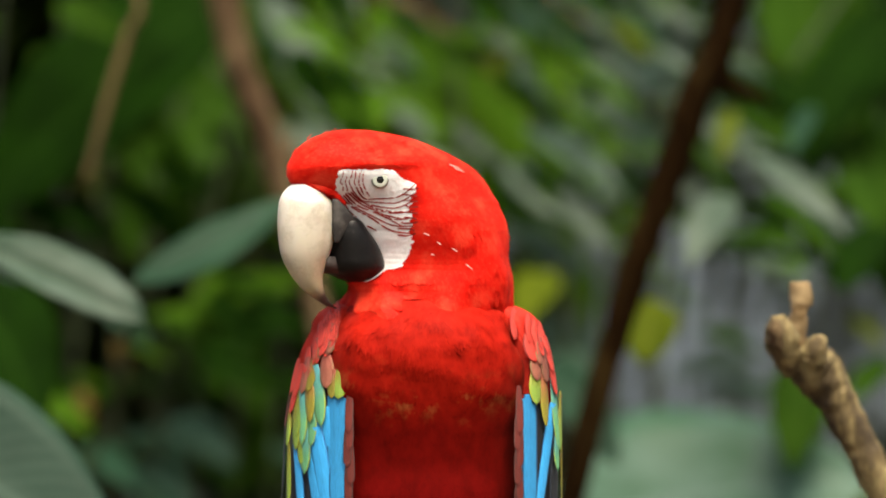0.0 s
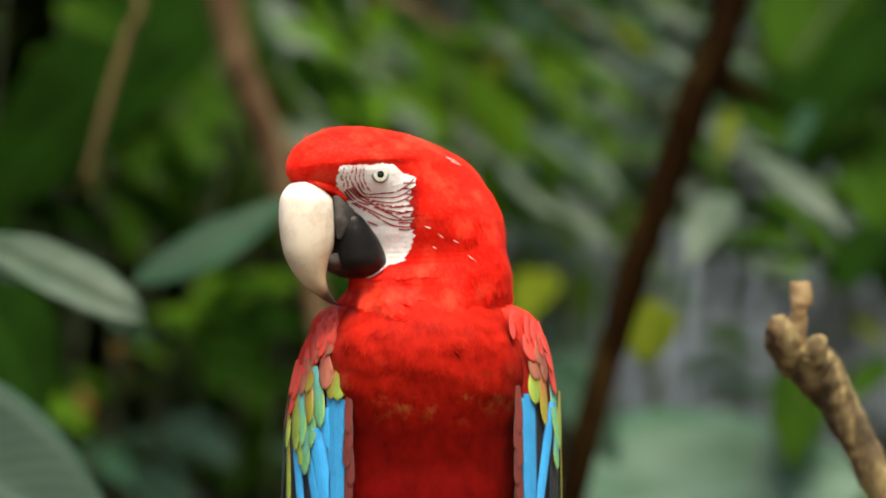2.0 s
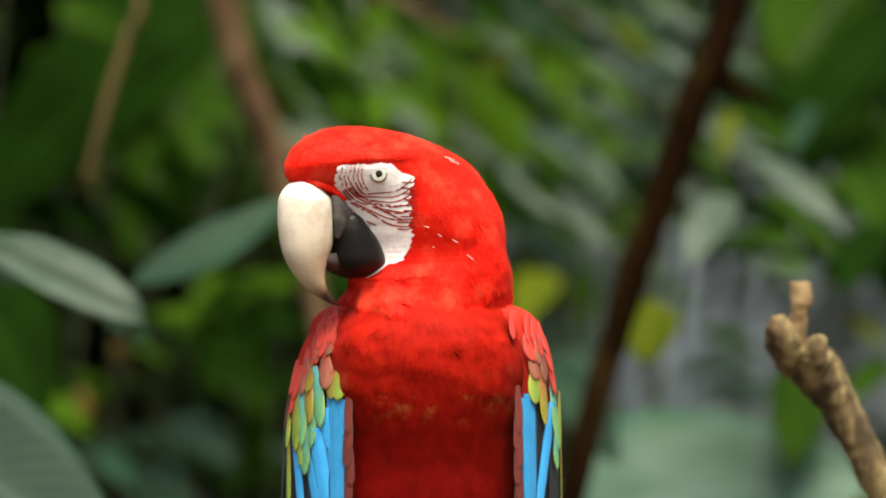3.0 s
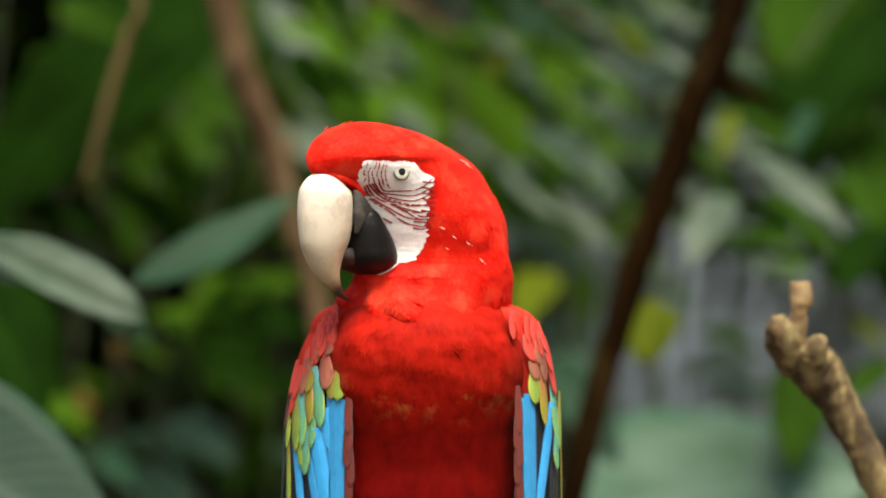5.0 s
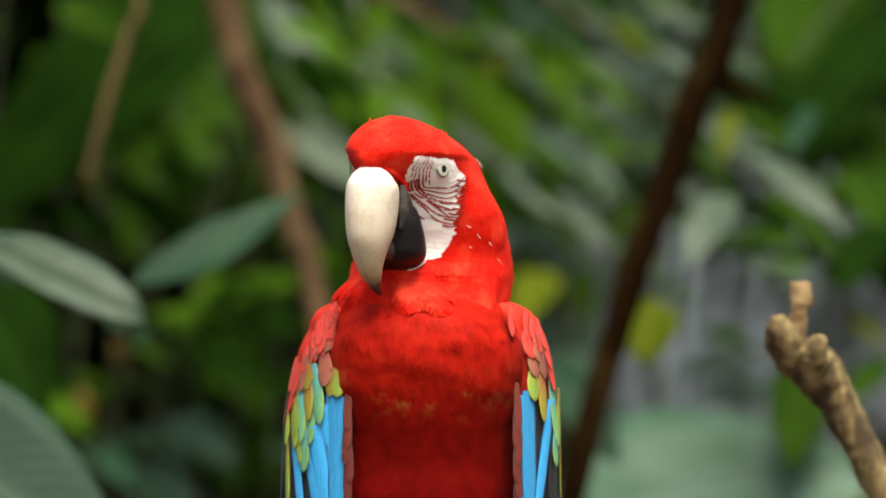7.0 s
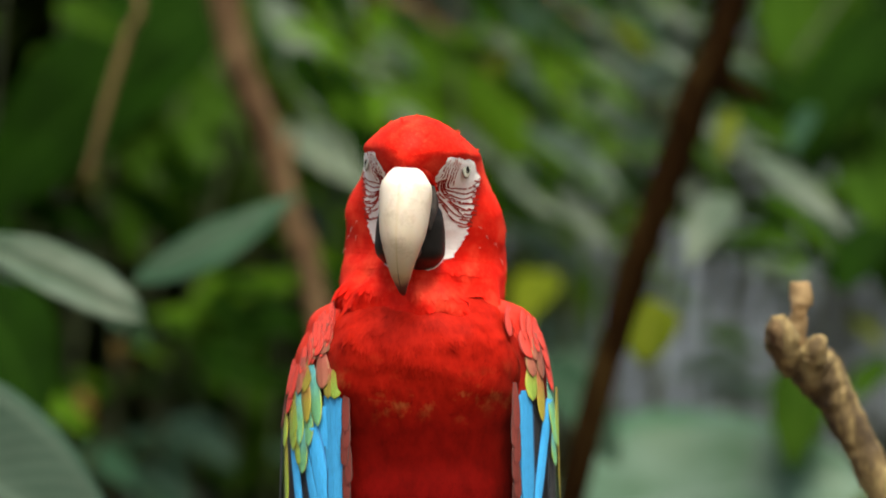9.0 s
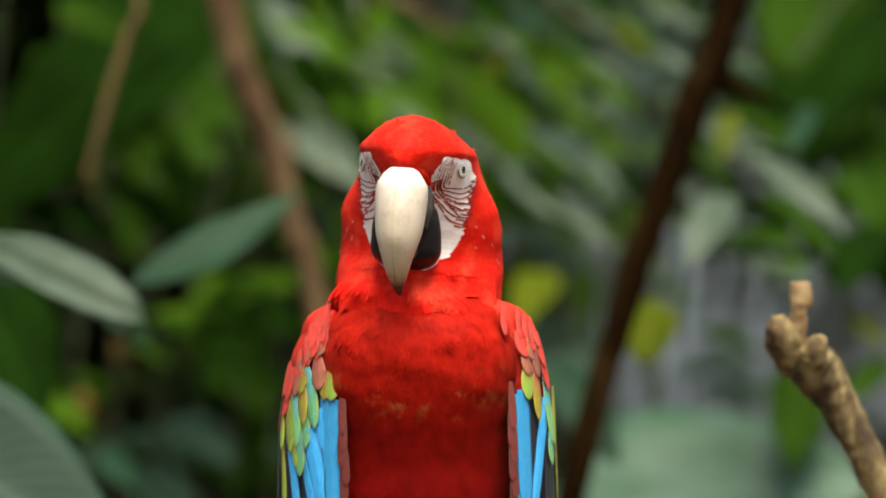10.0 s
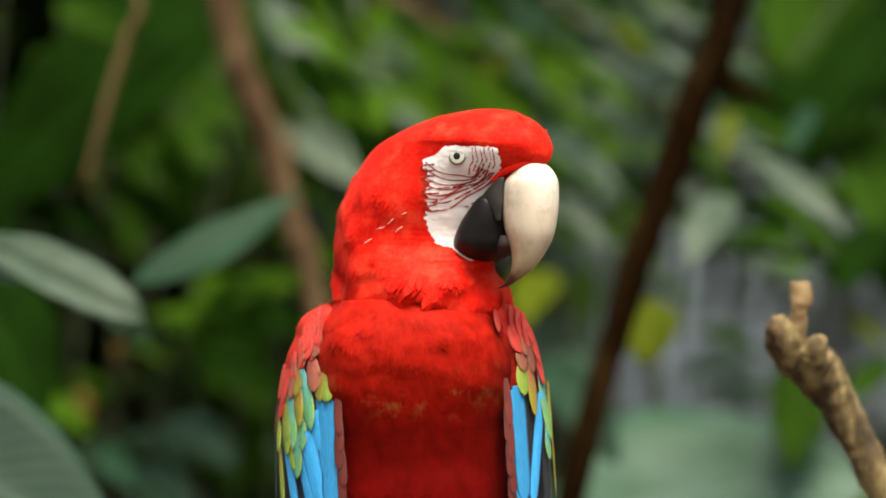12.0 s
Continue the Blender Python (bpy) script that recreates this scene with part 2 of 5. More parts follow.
M_BEAK = beak_material()
M_BARK = solid_material("brown_bark", [(0.28, (0.016, 0.008, 0.004)), (0.46, (0.060, 0.036, 0.018)), (0.70, (0.16, 0.115, 0.062))], 22, 0.9, 0.8, 0.006, (1, 1, 0.3), 0.15)
M_DARKBARK = solid_material("dark_wet_bark", [(0.25, (0.003, 0.0013, 0.0004)), (0.5, (0.009, 0.0042, 0.0012)), (0.75, (0.032, 0.021, 0.007))], 25, 0.95, 0.8, 0.005, (1, 1, 0.35), 0.02)
M_TAN = solid_material("dry_tan_wood", [(0.38, (0.013, 0.006, 0.002)), (0.50, (0.080, 0.054, 0.018)), (0.64, (0.28, 0.220, 0.095))], 46, 0.8, 0.9, 0.004, (1, 1, 0.35))
M_CUT = solid_material("raw_orange_wood", [(0.3, (0.16, 0.095, 0.035)), (0.7, (0.34, 0.25, 0.13))], 70, 0.8, 0.4, 0.001)
M_STRAW = solid_material("straw_brown_stalk", [(0.3, (0.045, 0.028, 0.006)), (0.7, (0.11, 0.070, 0.018))], 30, 0.8, 0.4, 0.002, (1, 1, 0.2))
M_SOIL = solid_material("leaf_litter_soil", [(0.3, (0.03, 0.02, 0.012)), (0.55, (0.07, 0.05, 0.03)), (0.8, (0.12, 0.085, 0.05))], 6, 0.95, 0.8, 0.02)
M_ROCK = solid_material("blue_grey_rock", [(0.25, (0.016, 0.020, 0.024)), (0.5, (0.060, 0.082, 0.106)), (0.75, (0.15, 0.195, 0.25))], 4.2, 0.85, 0.7, 0.03)

# leaf greens are lowered: the shade of a canopy overhead is put into the colour
L_PALE = leaf_material("pale_blue_green_leaf", (0.018, 0.046, 0.031), (0.009, 0.027, 0.017), (0.026, 0.055, 0.040), 0.6, 15, 0.10, spec=0.14)
# the pale base beside the dark midrib is leaf sheen put into the colour
L_GREY = leaf_material("grey_green_leaf", (0.064, 0.096, 0.075), (0.010, 0.034, 0.017), (0.004, 0.022, 0.008), 0.5, 7, 0.1, spec=0.15, patchy=14, midrib=0.10)
L_TEAL = leaf_material("teal_green_leaf", (0.016, 0.050, 0.027), (0.006, 0.022, 0.011), (0.020, 0.052, 0.032), 0.5, 14, 0.1, spec=0.08)
L_BROAD = leaf_material("broad_sage_green_leaf", (0.080, 0.148, 0.116), (0.011, 0.062, 0.024), (0.08, 0.14, 0.11), 0.5, 12, 0.1, spec=0.2, patchy=12)
# near-black green, deepest of the painted shade
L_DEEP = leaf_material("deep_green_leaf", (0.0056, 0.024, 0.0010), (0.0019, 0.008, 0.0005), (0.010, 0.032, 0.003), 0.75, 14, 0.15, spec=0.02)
L_FRESH = leaf_material("fresh_green_leaf", (0.052, 0.122, 0.005), (0.020, 0.060, 0.0025), (0.055, 0.12, 0.010), 0.75, 14, 0.2, spec=0.05)
L_MID = leaf_material("mid_green_leaf", (0.022, 0.060, 0.0035), (0.008, 0.026, 0.0016), (0.026, 0.062, 0.006), 0.8, 14, 0.15, spec=0.04)
L_LIME = leaf_material("yellow_green_leaf", (0.075, 0.100, 0.003), (0.040, 0.062, 0.003), (0.09, 0.11, 0.01), 0.7, 10, 0.2, spec=0.05)
# the pale bases of the next two stand in for sky reflected off glossy leaves
L_SILVER = leaf_material("silvery_green_leaf", (0.108, 0.142, 0.112), (0.022, 0.046, 0.028), (0.03, 0.06, 0.035), 0.5, 9, 0.1, spec=0.15)
L_GLOSS = leaf_material("pale_glossy_leaf", (0.145, 0.190, 0.140), (0.035, 0.065, 0.040), (0.04, 0.08, 0.045), 0.45, 9, 0.1, spec=0.25)
L_DRY = leaf_material("dry_yellow_leaf", (0.17, 0.115, 0.03), (0.09, 0.06, 0.016), (0.2, 0.14, 0.05), 0.7, 10, 0.2, spec=0.05)
# thicket tones run to near-black, with the shade between the plants painted in
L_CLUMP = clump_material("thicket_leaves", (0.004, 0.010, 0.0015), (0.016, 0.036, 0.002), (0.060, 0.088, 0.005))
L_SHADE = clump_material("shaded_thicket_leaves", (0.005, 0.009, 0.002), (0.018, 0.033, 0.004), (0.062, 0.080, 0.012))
M_STEM = solid_material("dark_green_stalk", [(0.3, (0.012, 0.022, 0.006)), (0.7, (0.03, 0.05, 0.014))], 30, 0.7, 0.3, 0.001, (1, 1, 0.2))


# ---------------------------------------------------------------- mesh helpers
def mesh_of(name, verts, faces, material, smooth=True, uv=None):
    me = bpy.data.meshes.new(name)
    me.from_pydata([tuple(v) for v in verts], [], [tuple(f) for f in faces])
    me.materials.append(material)
    if smooth:
        me.polygons.foreach_set("use_smooth", [True] * len(me.polygons))
    if uv is not None:
        layer = me.uv_layers.new(name="UVMap")
        idx = np.empty(len(me.loops), dtype=np.int32)
        me.loops.foreach_get("vertex_index", idx)
        layer.data.foreach_set("uv", np.asarray(uv, dtype=np.float32)[idx].ravel())
    me.update()
    return me


def part(name, me, parent, label="", m=None):
    ob = new(name, me)
    ob.parent = parent
    if m is not None:
        ob.matrix_basis = m
    return tagged(ob, label)


def thing(name, m, label, category, group="", kind=""):
    ob = new(name)
    ob.empty_display_size = 0.05
    ob.matrix_basis = m
    return tagged(ob, label, category, group, kind)


def catmull(rows, n):
    r = np.asarray(rows, float)
    k = len(r)
    out = []
    for s in np.linspace(0, k - 1, n):
        i = min(int(s), k - 2)
        f = s - i
        p0, p1, p2, p3 = r[max(i - 1, 0)], r[i], r[i + 1], r[min(i + 2, k - 1)]
        out.append(0.5 * (2 * p1 + (p2 - p0) * f + (2 * p0 - 5 * p1 + 4 * p2 - p3) * f * f + (3 * p1 - p0 - 3 * p2 + p3) * f ** 3))
    return np.array(out)


def skin_rings(rings):
    """Faces over equal rings of points, ends closed by fans."""
    k, n = len(rings), len(rings[0])
    verts = [tuple(p) for r in rings for p in r]
    faces = [(i * n + j, i * n + (j + 1) % n, (i + 1) * n + (j + 1) % n, (i + 1) * n + j) for i in range(k - 1) for j in range(n)]
    for i in (0, k - 1):
        c = np.mean(np.asarray(rings[i]), axis=0)
        verts.append(tuple(c))
        e = len(verts) - 1
        faces += [(e, i * n + (j + 1) % n, i * n + j) if i == 0 else (e, i * n + j, i * n + (j + 1) % n) for j in range(n)]
    return np.array(verts), faces


def tube(points, radii, n=10, rough=0.0, seed=0, steps=40):
    """A tapering, slightly uneven limb through the points."""
    rng = np.random.RandomState(seed)
    rows = catmull([(*p, r) for p, r in zip(points, radii)], steps)
    pts, rad = rows[:, :3], rows[:, 3]
    tang = np.gradient(pts, axis=0)
    tang /= np.linalg.norm(tang, axis=1)[:, None]
    ref = np.array([0.3, 0.9, 0.1])
    rings = []
    bumps = rng.normal(0, 1, (steps, n))
    bumps = (bumps + np.roll(bumps, 1, 0) + np.roll(bumps, -1, 0) + np.roll(bumps, 1, 1)) / 2
    for i in range(steps):
        a = np.cross(tang[i], ref)
        a /= np.linalg.norm(a)
        b = np.cross(tang[i], a)
        ring = []
        for j in range(n):
            t = 2 * math.pi * j / n
            q = rad[i] * (1 + rough * bumps[i, j])
            ring.append(pts[i] + q * (math.cos(t) * a + math.sin(t) * b))
        rings.append(ring)
    return skin_rings(rings)


def scatter(verts, faces, n, rng):
    """n points spread evenly over a surface, with their normals."""
    tri = []
    for f in faces:
        for i in range(1, len(f) - 1):
            tri.append((f[0], f[i], f[i + 1]))
    tri = np.array(tri)
    a, b, c = verts[tri[:, 0]], verts[tri[:, 1]], verts[tri[:, 2]]
    nrm = np.cross(b - a, c - a)
    area = np.linalg.norm(nrm, axis=1)
    pick = rng.choice(len(tri), n, p=area / area.sum())
    u, v = rng.rand(n), rng.rand(n)
    flip = u + v > 1
    u[flip], v[flip] = 1 - u[flip], 1 - v[flip]
    pts = a[pick] + (b - a)[pick] * u[:, None] + (c - a)[pick] * v[:, None]
    return pts, nrm[pick] / np.maximum(area[pick], 1e-12)[:, None]


def strands(pts, nrm, way, length, width, lift, rng, curl=0.09):
    """Small soft feathers: a narrow three-piece blade each, lying along way and bent to the round of the body."""
    n = len(pts)
    way = way - (way * nrm).sum(1)[:, None] * nrm
    way /= np.maximum(np.linalg.norm(way, axis=1), 1e-9)[:, None]
    side = np.cross(nrm, way)
    way = way + side * rng.normal(0, 0.16, n)[:, None]
    way /= np.linalg.norm(way, axis=1)[:, None]
    side = np.cross(nrm, way)
    ln = length * rng.uniform(0.7, 1.25, n)
    wd = width * rng.uniform(0.7, 1.3, n)
    lf = lift * rng.uniform(0.3, 1.5, n)
    out = []
    for s, w, h in ((0.0, 0.35, -0.0004), (0.35, 1.0, 0.55), (0.75, 0.7, 0.9)):
        mid = pts + way * (ln * s)[:, None] + nrm * (((h * lf) if h > 0 else np.full(n, h)) - (ln * s) ** 2 / curl)[:, None]
        out += [mid - side * (wd * w / 2)[:, None], mid + side * (wd * w / 2)[:, None]]
    out.append(pts + way * ln[:, None] + nrm * (lf * 0.85 - ln ** 2 / curl)[:, None])
    v = np.stack(out, 1).reshape(-1, 3)
    b = np.arange(n) * 7
    quads = np.concatenate([np.stack([b + 2, b + 3, b + 1, b], 1), np.stack([b + 4, b + 5, b + 3, b + 2], 1)])
    tris = np.stack([b + 6, b + 5, b + 4], 1)
    soft = np.repeat(nrm[:, None, :] * 0.8, 7, axis=1)
    soft += (way * np.array(0.16))[:, None, :] * np.linspace(0.1, 0.6, 7)[None, :, None]
    soft += side[:, None, :] * np.array([-1, 1, -1, 1, -1, 1, 0])[None, :, None] * 0.03
    soft = soft.reshape(-1, 3)
    return v, [tuple(q) for q in quads] + [tuple(t) for t in tris], soft / np.linalg.norm(soft, axis=1)[:, None]


def soften(me, normals):
    """Down shades by the body under it."""
    me.normals_split_custom_set_from_vertices([tuple(n) for n in normals])
    return me


def leaf_mesh(name, length, width, material, fold=0.25, sag=40, ripple=0.05, seed=0, point=0.8, twist=0):
    """A leaf along +y from its base, face up (+z): folded at the midrib, sagging to its tip, with a thickness."""
    rng = np.random.RandomState(seed)
    n, m = 18, 8
    ph = rng.uniform(0, 6.28, 3)
    top, uv = [], []
    y = z = 0.0
    for i in range(n + 1):
        s = i / n
        a = radians(sag) * (s - 0.35)
        if i:
            y += length / n * math.cos(a)
            z -= length / n * math.sin(a)
        w = width / 2 * max(math.sin(math.pi * min(1, s ** point)) ** 0.75, 0.012)
        tw = radians(twist) * s
        for j in range(m + 1):
            t = 2 * j / m - 1
            up = fold * abs(t) * w + ripple * width * abs(t) * math.sin(9 * s + ph[0] + 2 * t) + 0.3 * ripple * width * math.sin(23 * s + ph[1]) * t * t
            x = t * w * math.cos(fold)
            top.append((x * math.cos(tw) - up * math.sin(tw), y, z + up * math.cos(tw) + x * math.sin(tw)))
            uv.append((0.5 + t / 2, s))
    q = m + 1
    th = 0.0006
    low = [(a, b, c - th) for a, b, c in top]
    k = len(top)
    faces = []
    for i in range(n):
        for j in range(m):
            a = i * q + j
            faces.append((a, a + 1, a + q + 1, a + q))
            faces.append((k + a, k + a + q, k + a + q + 1, k + a + 1))
        for j in (0, m):
            a = i * q + j
            faces.append((a, a + q, k + a + q, k + a) if j == 0 else (a + q, a, k + a, k + a + q))
    return mesh_of(name, top + low, faces, material, True, uv + uv)


def along(base, tip, roll=0):
    """The pose whose +y runs from base to tip and whose +z leans up and towards the camera, to fit its view, then
    rolled.
    """
    b, t = Vector(base), Vector(tip)
    y = (t - b).normalized()
    x = y.cross(Vector((0, -0.72, 0.69)))
    if x.length < 1e-4:
        x = Vector((1, 0, 0))
    x.normalize()
    z = x.cross(y)
    m = Matrix((x, y, z)).transposed().to_4x4()
    return Matrix.Translation(b) @ m @ pose(0, 0, 0, 0, roll, 0)


# ---------------------------------------------------------------- ground and backdrop
def build_ground():
    verts, faces = [], []
    span = np.concatenate([-np.geomspace(600, 0.4, 30), np.linspace(-0.3, 0.3, 5), np.geomspace(0.4, 600, 30)])
    for y in span:
        for x in span:
            r = math.hypot(x, y)
            h = 0.05 * noise.noise((x * 0.8, y * 0.8, 0)) + 0.02 * noise.noise((x * 4, y * 4, 3))
            verts.append((x, y, h * min(1, 20 / (r + 1e-6)) - 0.03))
    k = len(span)
    for i in range(k - 1):
        for j in range(k - 1):
            faces.append((i * k + j, i * k + j + 1, (i + 1) * k + j + 1, (i + 1) * k + j))
    ob = new("ground", mesh_of("ground", verts, faces, M_SOIL))
    tagged(ob, "dark forest soil under leaf litter", "ground", kind="structure")


def build_rock():
    """A weathered rock face behind the plants."""
    verts, faces = [], []
    nx, nz = 110, 60
    for i in range(nz + 1):
        for j in range(nx + 1):
            x, z = -4 + 8 * j / nx, -0.1 + 3.0 * i / nz
            d = 0.35 * noise.noise((x * 0.9, z * 0.9, 1)) + 0.16 * noise.noise((x * 3, z * 3, 5)) + 0.06 * noise.noise((x * 8, z * 8, 2))
            verts.append((x, 3.9 + d + 0.10 * x * x * 0.2 + 0.25 * z, z))
    for i in range(nz):
        for j in range(nx):
            a = i * (nx + 1) + j
            faces.append((a, a + 1, a + nx + 2, a + nx + 1))
    top = len(verts)
    for j in range(nx + 1):
        x = -4 + 8 * j / nx
        verts.append((x, 6.5, 3.0 + 0.2 * noise.noise((x, 7, 1))))
    for j in range(nx):
        a = nz * (nx + 1) + j
        faces.append((a, a + 1, top + j + 1, top + j))
    ob = new("backdrop_rock", mesh_of("backdrop_rock", verts, faces, M_ROCK))
    tagged(ob, "weathered blue-grey rock face behind the undergrowth", "rock", kind="structure")


def thicket(name, label, box, count, size, material, seed, keep=None, lean=(0, 0)):
    """A tangle of leaves and twigs within a box, rooted below it."""
    rng = np.random.RandomState(seed)
    (x0, x1), (y0, y1), (z0, z1) = box
    verts, faces = [], []
    made = 0
    while made < count:
        p = np.array([rng.uniform(x0, x1), rng.uniform(y0, y1), rng.uniform(z0, z1)])
        if keep and not keep(p):
            continue
        made += 1
        ln = size * rng.uniform(0.6, 1.5)
        w = ln * rng.uniform(0.28, 0.5)
        yaw = rng.uniform(0, 6.28)
        d = np.array([math.cos(yaw) + lean[0], math.sin(yaw) * 0.6 - 0.3, rng.uniform(-0.9, 0.35) + lean[1]])
        d /= np.linalg.norm(d)
        s = np.cross(d, [0, 0, 1])
        s /= np.linalg.norm(s) + 1e-9
        u = np.cross(s, d)
        b = len(verts)
        for f, g, h in ((0, 0.04, 0), (0.25, 0.85, 0.05), (0.55, 1.0, 0.06), (0.82, 0.6, 0.0)):
            for t in (-1, 0, 1):
                verts.append(p + d * f * ln + s * t * g * w / 2 + u * (h * ln + 0.12 * w * abs(t)))
        verts.append(p + d * ln - u * 0.10 * ln)
        for r in range(3):
            for c in range(2):
                a = b + r * 3 + c
                faces.append((a, a + 1, a + 4, a + 3))
        faces += [(b + 9, b + 10, b + 12), (b + 10, b + 11, b + 12)]
        if made % 7 == 0:
            # a twig that carries the leaf down towards the root
            q = p + np.array([rng.uniform(-0.05, 0.05), rng.uniform(0, 0.1), -0.25])
            e = len(verts)
            for o in ((-0.002, 0, 0), (0.002, 0, 0), (0, 0.003, 0)):
                verts.append(p + np.array(o))
            for o in ((-0.003, 0, 0), (0.003, 0, 0), (0, 0.004, 0)):
                verts.append(q + np.array(o))
            faces += [(e, e + 1, e + 4, e + 3), (e + 1, e + 2, e + 5, e + 4), (e + 2, e, e + 3, e + 5)]
    ob = new(name, mesh_of(name, verts, faces, material))
    return tagged(ob, label, "foliage", kind="stuff")


build_ground()
build_rock()


# ---------------------------------------------------------------- plants with single leaves
def leafy_plant(name, label, root, stems, leaves, stem_material, group="", category="plant"):
    """root: foot on the ground. stems: (points, radii). leaves: (base, tip, width, roll, material, options)."""
    base = Vector(root)
    top = thing(name, Matrix.Translation(base), label, category, group)
    inv = Matrix.Translation(-base)
    for k, (pts, rad, *own) in enumerate(stems):
        v, f = tube([tuple(Vector(p) - base) for p in pts], rad, 10, 0.05, k + 3)
        part("stem", mesh_of("stem", v, f, own[0] if own else stem_material), top, "dry straw-brown dead stalk" if own else "")
    for k, (b, t, w, roll, mat, opt) in enumerate(leaves):
        ln = (Vector(t) - Vector(b)).length * 1.03
        me = leaf_mesh("leaf", ln, w, mat, seed=k + 11, **opt)
        part("leaf", me, top, "", inv @ along(b, t, roll))
    return top


def petiole(root, base, r=0.003, wide=0.0):
    """A leaf stalk that rises from the root and bends over to the leaf's base; high leaves hang from stalks that climb well to the side."""
    a, b = Vector(root), Vector(base)
    if wide:
        return ([tuple(a), (wide, a.y, 1.1), (wide * 0.95, b.y + 0.1, 1.8), (wide * 0.55 + b.x * 0.45, b.y + 0.1, max(2.0, b.z + 0.12)), tuple(b)], [r * 3, r * 2, r * 1.5, r, r * 0.8])
    m1 = a.lerp(b, 0.45) + Vector((0, 0.06, 0.0))
    m2 = a.lerp(b, 0.88) + Vector((0, 0.38, 0.0))
    return ([tuple(a), tuple(m1), tuple(m2), tuple(b)], [r * 2.2, r * 1.4, r, r * 0.8])


